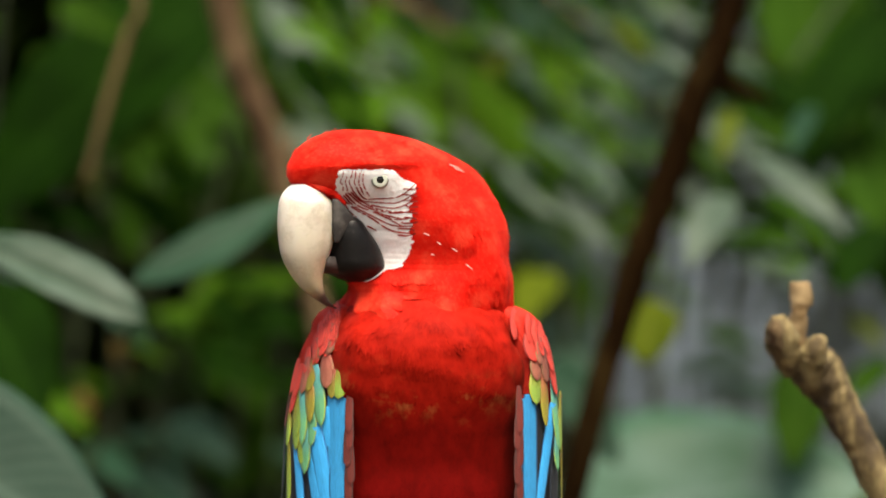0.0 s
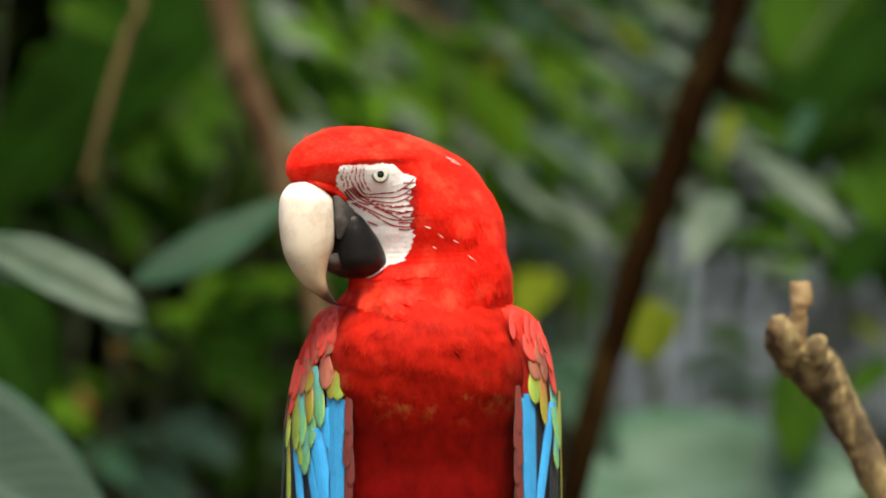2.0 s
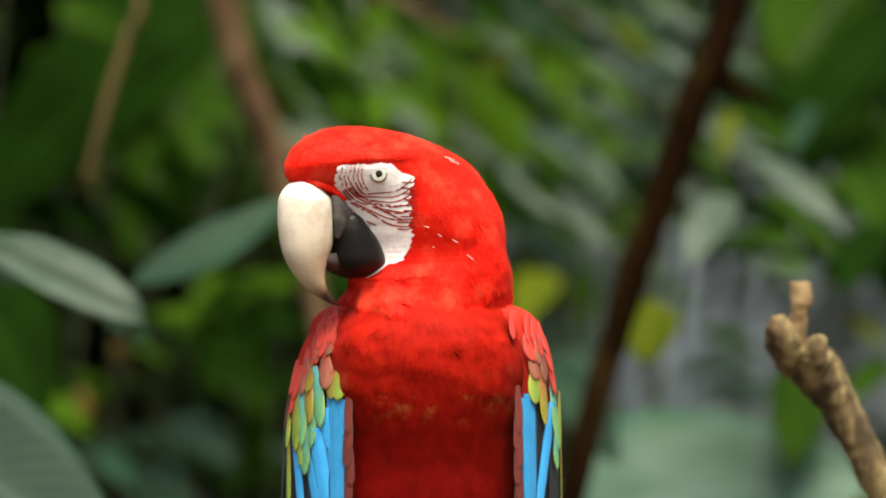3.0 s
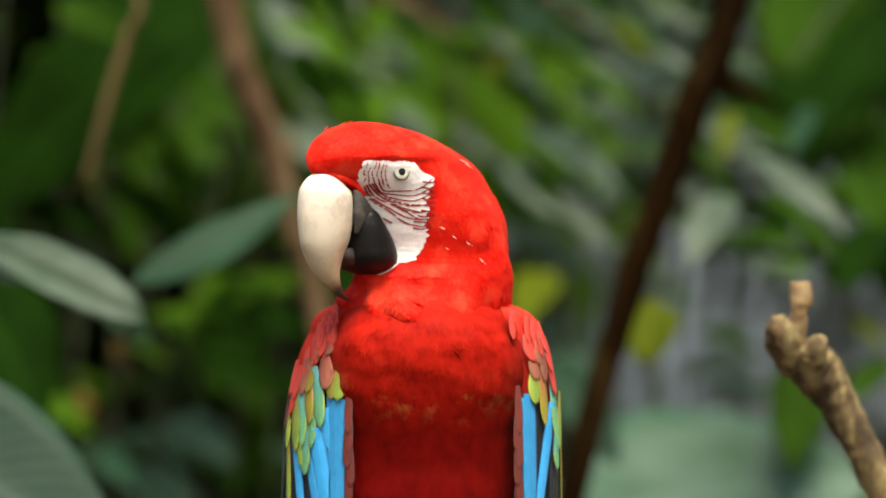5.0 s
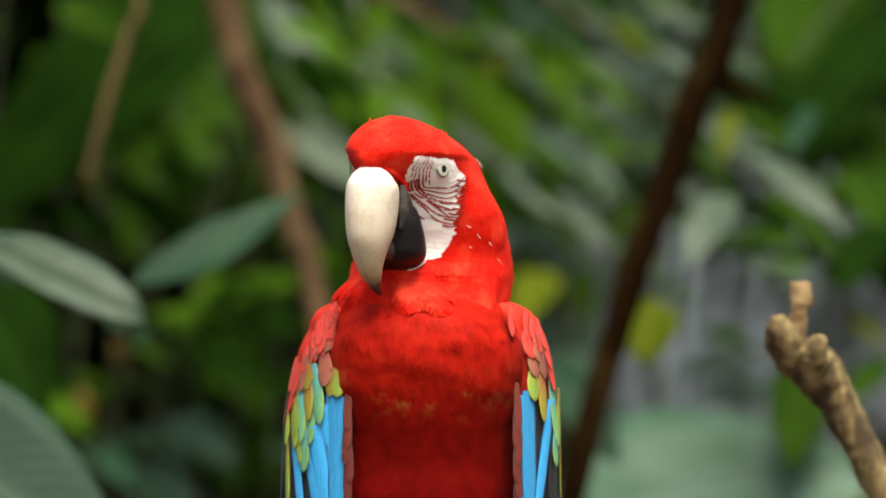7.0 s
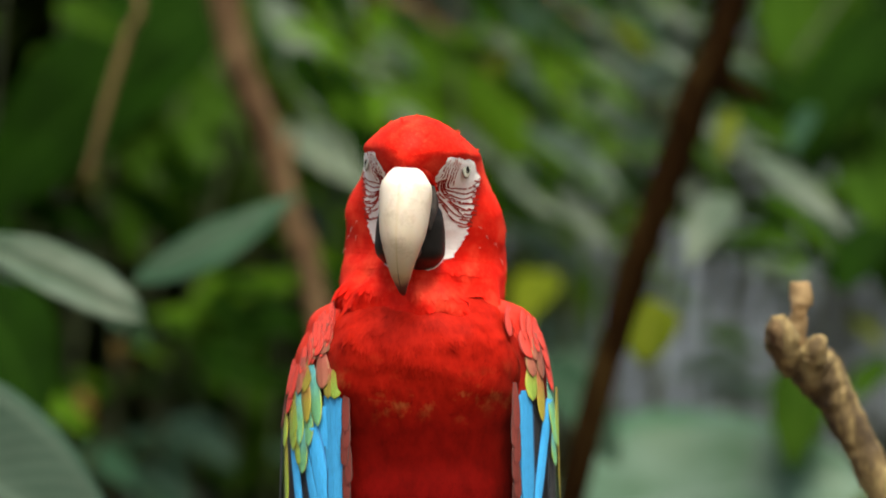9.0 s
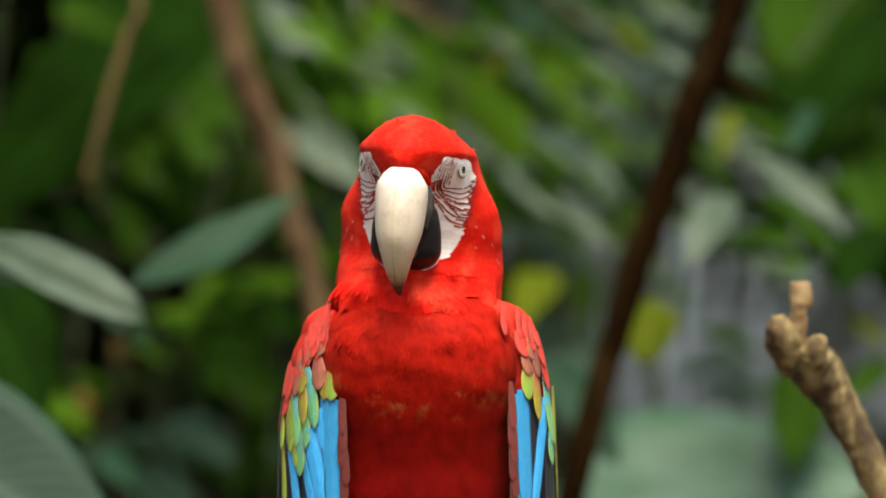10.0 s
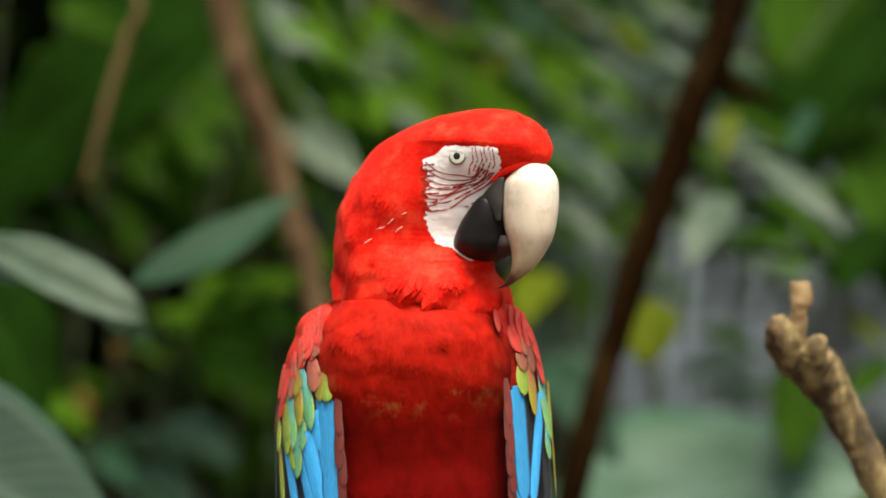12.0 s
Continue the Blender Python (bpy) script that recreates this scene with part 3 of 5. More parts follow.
def build_left_plants():
    root = (-0.85, 0.75, -0.03)
    spec = [
        ((-0.4078, 0.500, 1.3975), (-0.2168, 0.420, 1.2884), 0.125, 10, L_PALE, dict(fold=0.15, sag=25, ripple=0.02)),
        ((-0.3531, 0.660, 1.5119), (-0.2160, 0.600, 1.4561), 0.050, 0, L_GREY, dict(fold=0.18, sag=18, ripple=0.05, point=1.35)),
        ((-0.2384, 0.850, 1.4721), (-0.1188, 0.950, 1.5355), 0.044, 0, L_TEAL, dict(fold=0.2, sag=-20, ripple=0.04)),
    ]
    stems = [petiole(root, s[0]) for s in spec]
    leafy_plant("broad_leaved_plant", "tall plant with pale dull green drooping leaves", root, stems, spec, M_STEM)

    root = (-0.95, 1.2, -0.03)
    spec = [
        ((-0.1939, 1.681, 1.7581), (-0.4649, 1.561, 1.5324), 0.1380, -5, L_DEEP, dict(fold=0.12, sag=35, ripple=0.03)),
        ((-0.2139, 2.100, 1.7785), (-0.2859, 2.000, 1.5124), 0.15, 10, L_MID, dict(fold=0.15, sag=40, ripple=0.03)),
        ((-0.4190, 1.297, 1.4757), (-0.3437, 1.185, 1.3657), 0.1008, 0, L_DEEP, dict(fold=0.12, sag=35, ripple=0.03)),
        ((-0.2091, 2.000, 1.6542), (-0.3140, 1.900, 1.5641), 0.11, 0, L_MID, dict(fold=0.12, sag=35, ripple=0.03)),
    ]
    stems = [petiole(root, s[0], 0.003, -0.78) for s in spec]
    stems.append(([(-0.74, 1.2, 1.75), (-0.5, 1.2, 2.0), (-0.32, 1.15, 1.9), (-0.2557, 1.100, 1.7214), (-0.2623, 1.100, 1.6791), (-0.2722, 1.100, 1.6462), (-0.2830, 1.100, 1.6086), (-0.2980, 1.100, 1.5545)], [0.004, 0.004, 0.004, 0.0040, 0.0044, 0.0042, 0.0040, 0.0028], M_STRAW))
    leafy_plant("shade_plant", "shade plant with large deep green hanging leaves", root, stems, spec, M_STEM)

    root = (-0.28, 2.2, -0.03)
    spec = [
        ((-0.2572, 1.819, 1.4298), (-0.1207, 1.705, 1.4840), 0.0456, 0, L_FRESH, dict(fold=0.2, sag=30)),
        ((-0.1337, 2.047, 1.7394), (0.0437, 1.876, 1.6556), 0.0855, 10, L_FRESH, dict(fold=0.2, sag=30)),
        ((-0.1717, 2.104, 1.6940), (-0.0722, 1.933, 1.5645), 0.0627, -10, L_FRESH, dict(fold=0.25, sag=30)),
        ((-0.1269, 1.819, 1.6422), (0.0089, 1.762, 1.6263), 0.0513, 5, L_FRESH, dict(fold=0.25, sag=30)),
        ((-0.2065, 2.275, 1.5602), (-0.0913, 2.674, 1.5960), 0.0969, 0, L_FRESH, dict(fold=0.2, sag=20)),
        ((-0.1609, 1.819, 1.5827), (-0.0813, 1.956, 1.6222), 0.0388, 0, L_SILVER, dict(fold=0.2, sag=20)),
        ((-0.0597, 2.332, 1.7039), (0.0719, 2.218, 1.6184), 0.0798, 0, L_FRESH, dict(fold=0.2, sag=20)),
        ((-0.1782, 2.275, 1.5258), (-0.1004, 2.161, 1.5679), 0.0570, 0, L_FRESH, dict(fold=0.2, sag=20)),
        ((0.0539, 2.275, 1.5446), (0.1384, 2.161, 1.4945), 0.0513, 0, L_GREY, dict(fold=0.2, sag=20)),
        ((-0.1874, 2.047, 1.7335), (-0.1105, 1.956, 1.6643), 0.0296, 0, L_TEAL, dict(fold=0.25, sag=30)),
        ((-0.2518, 2.617, 1.8171), (-0.2034, 2.503, 1.7507), 0.0399, 0, L_GREY, dict(fold=0.25, sag=30)),
        ((-0.3080, 1.705, 1.4179), (-0.2405, 1.591, 1.4470), 0.0251, 0, L_FRESH, dict(fold=0.25, sag=30)),
        ((-0.2293, 2.047, 1.3454), (-0.1652, 1.933, 1.2679), 0.0513, 0, L_MID, dict(fold=0.25, sag=30)),
        ((-0.3270, 2.161, 1.3047), (-0.2293, 2.047, 1.2558), 0.0570, 0, L_TEAL, dict(fold=0.25, sag=30)),
        ((-0.3461, 1.591, 1.3666), (-0.3317, 1.591, 1.3387), 0.0148, 0, L_DRY, dict(fold=0.25, sag=30)),
        ((-0.3103, 1.591, 1.4148), (-0.2996, 1.591, 1.3800), 0.0114, 0, L_DRY, dict(fold=0.25, sag=30)),
        ((-0.1855, 2.000, 1.5567), (-0.1000, 1.880, 1.5236), 0.050, 0, L_FRESH, dict(fold=0.2, sag=25)),
        ((-0.1630, 1.950, 1.5239), (-0.1045, 1.830, 1.4665), 0.045, 0, L_FRESH, dict(fold=0.2, sag=25)),
        ((-0.1560, 2.000, 1.7251), (-0.0828, 1.880, 1.6557), 0.045, 0, L_FRESH, dict(fold=0.2, sag=25)),
        ((-0.1640, 1.900, 1.6969), (-0.1257, 1.780, 1.6409), 0.020, 0, L_SILVER, dict(fold=0.2, sag=25)),
        ((-0.1776, 1.950, 1.5940), (-0.1272, 1.830, 1.5630), 0.030, 0, L_FRESH, dict(fold=0.2, sag=25)),
        ((-0.2794, 1.900, 1.4313), (-0.2043, 1.780, 1.3883), 0.040, 0, L_MID, dict(fold=0.2, sag=25)),
        ((-0.2102, 1.900, 1.4775), (-0.2548, 1.780, 1.4332), 0.030, 0, L_FRESH, dict(fold=0.2, sag=25)),
        ((-0.2753, 1.300, 1.4011), (-0.2784, 1.180, 1.4236), 0.012, 0, L_DRY, dict(fold=0.2, sag=25)),
        ((-0.1583, 1.750, 1.6204), (-0.0725, 1.630, 1.5655), 0.050, 0, L_GLOSS, dict(fold=0.2, sag=25)),
        ((-0.1944, 2.000, 1.7723), (-0.1144, 1.880, 1.6672), 0.034, 0, L_SILVER, dict(fold=0.2, sag=25)),
        ((-0.2224, 2.150, 1.6289), (-0.0975, 2.030, 1.4828), 0.170, 0, L_FRESH, dict(fold=0.2, sag=25)),
        ((-0.1353, 2.100, 1.7000), (0.0094, 1.980, 1.6241), 0.100, 0, L_MID, dict(fold=0.2, sag=25)),
        ((-0.0530, 1.800, 1.6416), (-0.0131, 1.680, 1.6101), 0.022, 0, L_GLOSS, dict(fold=0.2, sag=25)),
        ((-0.2743, 2.100, 1.4039), (-0.1788, 1.980, 1.3536), 0.080, 0, L_MID, dict(fold=0.2, sag=25)),
        ((-0.2564, 2.000, 1.3234), (-0.2092, 1.880, 1.2592), 0.050, 0, L_MID, dict(fold=0.2, sag=25)),
        ((-0.3320, 1.500, 1.3172), (-0.2787, 1.380, 1.2924), 0.035, 0, L_TEAL, dict(fold=0.2, sag=25)),
        ((-0.2730, 1.800, 1.3314), (-0.2049, 1.680, 1.2978), 0.045, 0, L_PALE, dict(fold=0.2, sag=25)),
        ((-0.3124, 1.800, 1.2806), (-0.2487, 1.680, 1.2595), 0.040, 0, L_PALE, dict(fold=0.2, sag=25)),
        ((-0.2387, 2.000, 1.3765), (-0.1804, 1.880, 1.3397), 0.050, 0, L_MID, dict(fold=0.2, sag=25)),
        ((-0.2199, 2.100, 1.2831), (-0.1788, 1.980, 1.2477), 0.040, 0, L_FRESH, dict(fold=0.2, sag=25)),
    ]
    stems = [petiole(root, s[0], 0.002) for s in spec]
    leafy_plant("understorey_shrub", "fresh green understorey shrub with oval leaves", root, stems, spec, M_STEM)


def build_right_plants():
    root = (0.45, 2.05, -0.03)
    spec = [
        ((0.0825, 1.300, 1.2496), (0.3607, 1.250, 1.3118), 0.195, 0, L_BROAD, dict(fold=0.12, sag=25, ripple=0.03)),
        ((0.0851, 1.200, 1.4038), (0.1438, 1.100, 1.3313), 0.05, 0, L_TEAL, dict(fold=0.2, sag=30)),
        ((0.2630, 1.200, 1.5817), (0.3365, 1.100, 1.5183), 0.027, 0, L_SILVER, dict(fold=0.2, sag=25, ripple=0.08)),
        ((0.2446, 1.200, 1.5464), (0.2049, 1.100, 1.4934), 0.038, 0, L_SILVER, dict(fold=0.2, sag=25)),
        ((0.1730, 1.100, 1.4582), (0.1640, 1.050, 1.4097), 0.056, 0, L_LIME, dict(fold=0.15, sag=20)),
        ((0.2607, 1.400, 1.6255), (0.2464, 1.300, 1.5850), 0.018, 0, L_LIME, dict(fold=0.15, sag=30)),
        ((0.2415, 1.300, 1.5055), (0.3075, 1.200, 1.5102), 0.030, 0, L_MID, dict(fold=0.15, sag=30)),
        ((0.3210, 1.300, 1.4011), (0.2978, 1.200, 1.3216), 0.055, 0, L_MID, dict(fold=0.15, sag=30)),
        ((0.3960, 1.400, 1.5209), (0.3508, 1.300, 1.4707), 0.05, 0, L_DEEP, dict(fold=0.15, sag=30)),
        ((0.0439, 1.900, 1.6940), (0.0851, 1.800, 1.6415), 0.032, 0, L_LIME, dict(fold=0.15, sag=30)),
        ((0.0987, 1.900, 1.6997), (0.1274, 1.800, 1.6472), 0.032, 0, L_LIME, dict(fold=0.15, sag=30)),
        ((0.1680, 1.900, 1.7344), (0.2064, 1.800, 1.7007), 0.026, 0, L_LIME, dict(fold=0.15, sag=30)),
        ((0.0948, 1.500, 1.4796), (0.0719, 1.400, 1.4393), 0.045, 0, L_LIME, dict(fold=0.15, sag=30)),
        ((0.2235, 1.700, 1.3794), (0.2932, 1.600, 1.3931), 0.04, 0, L_GREY, dict(fold=0.15, sag=30)),
        ((0.2395, 1.600, 1.4227), (0.2912, 1.500, 1.4105), 0.024, 0, L_MID, dict(fold=0.15, sag=30)),
        ((0.1160, 1.600, 1.4039), (0.1236, 1.500, 1.3539), 0.04, 0, L_GREY, dict(fold=0.15, sag=30)),
        ((0.2395, 1.600, 1.3663), (0.3330, 1.500, 1.3644), 0.03, 0, L_GREY, dict(fold=0.15, sag=30)),
        ((0.4062, 1.400, 1.3985), (0.3607, 1.300, 1.3763), 0.03, 0, L_MID, dict(fold=0.15, sag=30)),
        ((0.2912, 1.500, 1.4743), (0.3245, 1.400, 1.4903), 0.03, 0, L_FRESH, dict(fold=0.15, sag=30)),
        ((0.0843, 1.900, 1.4313), (0.1641, 1.800, 1.3427), 0.070, 0, L_PALE, dict(fold=0.15, sag=25)),
        ((0.2699, 1.150, 1.5482), (0.3225, 1.050, 1.5005), 0.018, 0, L_MID, dict(fold=0.15, sag=25)),
        ((0.3436, 1.500, 1.6315), (0.3144, 1.400, 1.5924), 0.020, 0, L_TEAL, dict(fold=0.15, sag=25)),
        ((0.3750, 1.500, 1.5738), (0.3858, 1.400, 1.5260), 0.030, 0, L_MID, dict(fold=0.15, sag=25)),
        ((0.2235, 1.250, 1.4956), (0.3318, 1.150, 1.4933), 0.012, 0, L_DEEP, dict(fold=0.15, sag=25)),
        ((0.3846, 1.600, 1.4361), (0.4064, 1.500, 1.4167), 0.020, 0, L_LIME, dict(fold=0.15, sag=25)),
        ((0.0584, 1.700, 1.5831), (0.1529, 1.580, 1.5112), 0.050, 0, L_SILVER, dict(fold=0.2, sag=25)),
        ((0.0804, 1.700, 1.6217), (0.1689, 1.580, 1.5593), 0.035, 0, L_GREY, dict(fold=0.2, sag=25)),
        ((0.0646, 1.750, 1.5173), (0.1331, 1.630, 1.4789), 0.035, 0, L_GREY, dict(fold=0.2, sag=25)),
    ]
    stems = [petiole(root, s[0], 0.0018) for s in spec]
    leafy_plant("mixed_leaf_shrub", "shrub with sage, silvery and yellow-green leaves", root, stems, spec, M_STEM)

    root = (0.95, 1.4, -0.03)
    spec = [
        ((0.3474, 1.800, 1.7994), (0.3941, 1.700, 1.6051), 0.11, 10, L_MID, dict(fold=0.15, sag=30)),
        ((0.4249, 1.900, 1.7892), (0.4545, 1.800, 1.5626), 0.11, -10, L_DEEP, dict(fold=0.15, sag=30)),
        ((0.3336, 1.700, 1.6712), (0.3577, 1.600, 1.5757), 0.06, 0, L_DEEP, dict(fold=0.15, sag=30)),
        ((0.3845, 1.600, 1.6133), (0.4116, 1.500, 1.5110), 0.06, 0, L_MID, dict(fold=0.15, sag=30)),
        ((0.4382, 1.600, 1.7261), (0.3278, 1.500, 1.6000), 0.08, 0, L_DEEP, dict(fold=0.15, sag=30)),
    ]
    stems = [petiole(root, s[0], 0.003, 0.85) for s in spec]
    leafy_plant("shade_plant", "shade plant with large deep green hanging leaves", root, stems, spec, M_STEM)


def frond(root, base, tip, count, leaflet, material, seed):
    """A drooping frond: a midrib with two rows of narrow leaflets."""
    rng = np.random.RandomState(seed)
    b, t = Vector(base), Vector(tip)
    top = thing("palm_frond", Matrix.Translation(root), "arching green palm frond with narrow leaflets", "frond", "fronds behind the perch")
    o = Vector(root)
    mid = b.lerp(t, 0.5) + Vector((0, 0, 0.05))
    pts = [o - o, (o.lerp(b, 0.6) - o) + Vector((0, 0.05, 0.12)), b - o, mid - o, t - o]
    v, f = tube([tuple(p) for p in pts], [0.008, 0.006, 0.004, 0.003, 0.0015], 8, 0.03, seed)
    part("midrib", mesh_of("midrib", v, f, M_STRAW), top)
    me = leaf_mesh("leaflet", leaflet, leaflet * 0.17, material, fold=0.3, sag=45, ripple=0.03, seed=seed)
    for k in range(count):
        s = (k + 0.5) / count
        q = (b.lerp(mid, s * 2) if s < 0.5 else mid.lerp(t, s * 2 - 1)) - o
        axis = (t - b).normalized()
        for side in (-1, 1):
            perp = axis.cross(Vector((0, -1, 0))) * side
            d = axis * 0.75 + perp * 0.8 + Vector((rng.uniform(-.1, .1), rng.uniform(-.35, .15), -0.25))
            sc = 1.0 - 0.5 * abs(s - 0.4)
            part("leaflet", me, top, "", along(q, q + d, rng.uniform(-30, 30)) @ Matrix.Diagonal((sc, sc, sc, 1)))


build_left_plants()
build_right_plants()


def narrow_shrub(root, label, box, count, slope, seed, mix):
    """An upright shrub whose narrow leaves all droop the same way. box: x, y and z spans of the crown."""
    rng = np.random.RandomState(seed)
    o = Vector(root)
    top = thing("narrow_leaved_shrub", Matrix.Translation(o), label, "shrub", "shrubs behind the perch")
    (x0, x1), (y0, y1), (z0, z1) = box
    shapes = [leaf_mesh("leaf", 1.0, w, m, fold=0.25, sag=g, ripple=0.04, seed=seed + k) for k, (m, w, g) in enumerate(mix)]
    for k in range(7):
        q = Vector((x0 + (x1 - x0) * (k + 0.5) / 7, (y0 + y1) / 2 + 0.1, z1 + 0.1))
        v, f = tube([(0, 0, 0), tuple((q - o) * 0.4 + Vector((0, 0.06, 0.0))), tuple((q - o) * 0.8 + Vector((0, 0.03, 0))), tuple(q - o)], [0.009, 0.006, 0.004, 0.002], 8, 0.05, seed + k)
        part("stem", mesh_of("stem", v, f, M_STEM), top)
    for k in range(count):
        p = Vector((rng.uniform(x0, x1), rng.uniform(y0, y1), rng.uniform(z0, z1))) - o
        a = radians(slope + rng.normal(0, 14))
        d = Vector((math.cos(a), rng.uniform(-0.35, 0.1), -math.sin(a)))
        s = rng.uniform(0.045, 0.085)
        me = shapes[rng.randint(len(shapes))]
        part("leaf", me, top, "", along(p, p + d, rng.uniform(-35, 35)) @ Matrix.Diagonal((s, s, s, 1)))
    return top


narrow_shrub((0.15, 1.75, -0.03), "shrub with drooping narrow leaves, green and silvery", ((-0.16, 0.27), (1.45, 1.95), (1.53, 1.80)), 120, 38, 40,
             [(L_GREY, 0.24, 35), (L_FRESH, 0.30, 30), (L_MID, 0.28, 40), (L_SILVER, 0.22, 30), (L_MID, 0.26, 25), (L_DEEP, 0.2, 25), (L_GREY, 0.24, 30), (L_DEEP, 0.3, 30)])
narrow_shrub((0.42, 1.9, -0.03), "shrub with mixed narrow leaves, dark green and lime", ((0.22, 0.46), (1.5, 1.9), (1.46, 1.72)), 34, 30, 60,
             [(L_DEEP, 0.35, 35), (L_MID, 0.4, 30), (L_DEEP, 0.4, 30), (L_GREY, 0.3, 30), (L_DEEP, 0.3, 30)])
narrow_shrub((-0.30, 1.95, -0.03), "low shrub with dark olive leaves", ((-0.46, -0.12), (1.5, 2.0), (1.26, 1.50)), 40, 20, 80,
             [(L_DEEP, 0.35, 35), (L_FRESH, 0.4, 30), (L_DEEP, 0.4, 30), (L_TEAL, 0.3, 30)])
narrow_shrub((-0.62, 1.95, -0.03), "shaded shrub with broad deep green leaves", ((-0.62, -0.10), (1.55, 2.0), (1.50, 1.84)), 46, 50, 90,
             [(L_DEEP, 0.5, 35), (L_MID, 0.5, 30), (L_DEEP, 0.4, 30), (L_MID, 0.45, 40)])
frond((0.1, 2.3, -0.03), (-0.1013, 2.200, 1.7600), (0.1867, 2.000, 1.4533), 15, 0.15, L_FRESH, 7)
frond((0.2, 2.5, -0.03), (-0.0841, 1.950, 1.7225), (0.1259, 1.750, 1.5897), 15, 0.12, L_FRESH, 8)
frond((0.2, 2.5, -0.03), (0.0213, 2.000, 1.7842), (0.2317, 1.850, 1.6147), 15, 0.12, L_TEAL, 10)


def gap(p):
    """The thicket leaves the rock bare low on one side."""
    return not (p[0] > 0.16 and 1.28 < p[2] < 1.56 and p[0] < 0.75)


thicket("undergrowth", "dense undergrowth with shade painted into its black-green leaves", ((-1.6, 0.02), (2.3, 3.1), (0.3, 2.4)), 4200, 0.14, L_SHADE, 23)
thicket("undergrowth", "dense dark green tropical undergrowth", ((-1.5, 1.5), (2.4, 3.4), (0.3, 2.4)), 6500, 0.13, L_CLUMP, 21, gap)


def limb(name, label, points, radii, material, seed, rough=0.06, twigs=()):
    top = thing(name, Matrix.Translation(points[0]), label, "tree")
    o = Vector(points[0])
    v, f = tube([tuple(Vector(p) - o) for p in points], radii, 14, rough, seed, 60)
    part("trunk", mesh_of("trunk", v, f, material), top)
    for pts, rad in twigs:
        v, f = tube([tuple(Vector(p) - o) for p in pts], rad, 10, rough, seed + 1, 20)
        part("twig", mesh_of("twig", v, f, material), top)
    return top


limb("leaning_sapling", "dark brown leaning sapling stem", [(-0.22, 1.1, -0.03), (-0.05, 1.02, 0.7), (0.1017, 0.950, 1.3025), (0.1467, 0.950, 1.4645), (0.1827, 0.950, 1.5679), (0.2074, 0.950, 1.6354), (0.2344, 0.950, 1.7074), (0.42, 0.95, 2.3)],
     [0.022, 0.019, 0.0122, 0.0126, 0.0128, 0.0138, 0.0130, 0.012], M_DARKBARK, 8, 0.07, [([(0.2070, 0.980, 1.6321), (0.2297, 0.980, 1.6321), (0.2433, 0.980, 1.6253), (0.2660, 0.980, 1.6185)], [0.007, 0.008, 0.006, 0.002]), ([(0.1571, 0.980, 1.4868), (0.1516, 0.980, 1.5005), (0.1480, 0.980, 1.5163)], [0.007, 0.004, 0.002])])
limb("brown_vine", "brown woody vine hanging in the undergrowth", [(0.02, 1.4, -0.03), (0.0, 1.35, 0.8), (-0.1103, 1.300, 1.4409), (-0.1262, 1.300, 1.5055), (-0.1461, 1.300, 1.5701), (-0.1660, 1.300, 1.6297), (-0.1819, 1.300, 1.6744), (-0.1948, 1.300, 1.7340), (-0.30, 1.3, 2.2)],
     [0.018, 0.015, 0.0115, 0.0115, 0.0125, 0.0135, 0.014, 0.0145, 0.012], M_BARK, 9, 0.09, [([(-0.1461, 1.300, 1.5701), (-0.1352, 1.300, 1.5850), (-0.1312, 1.300, 1.6048)], [0.008, 0.005, 0.002])])

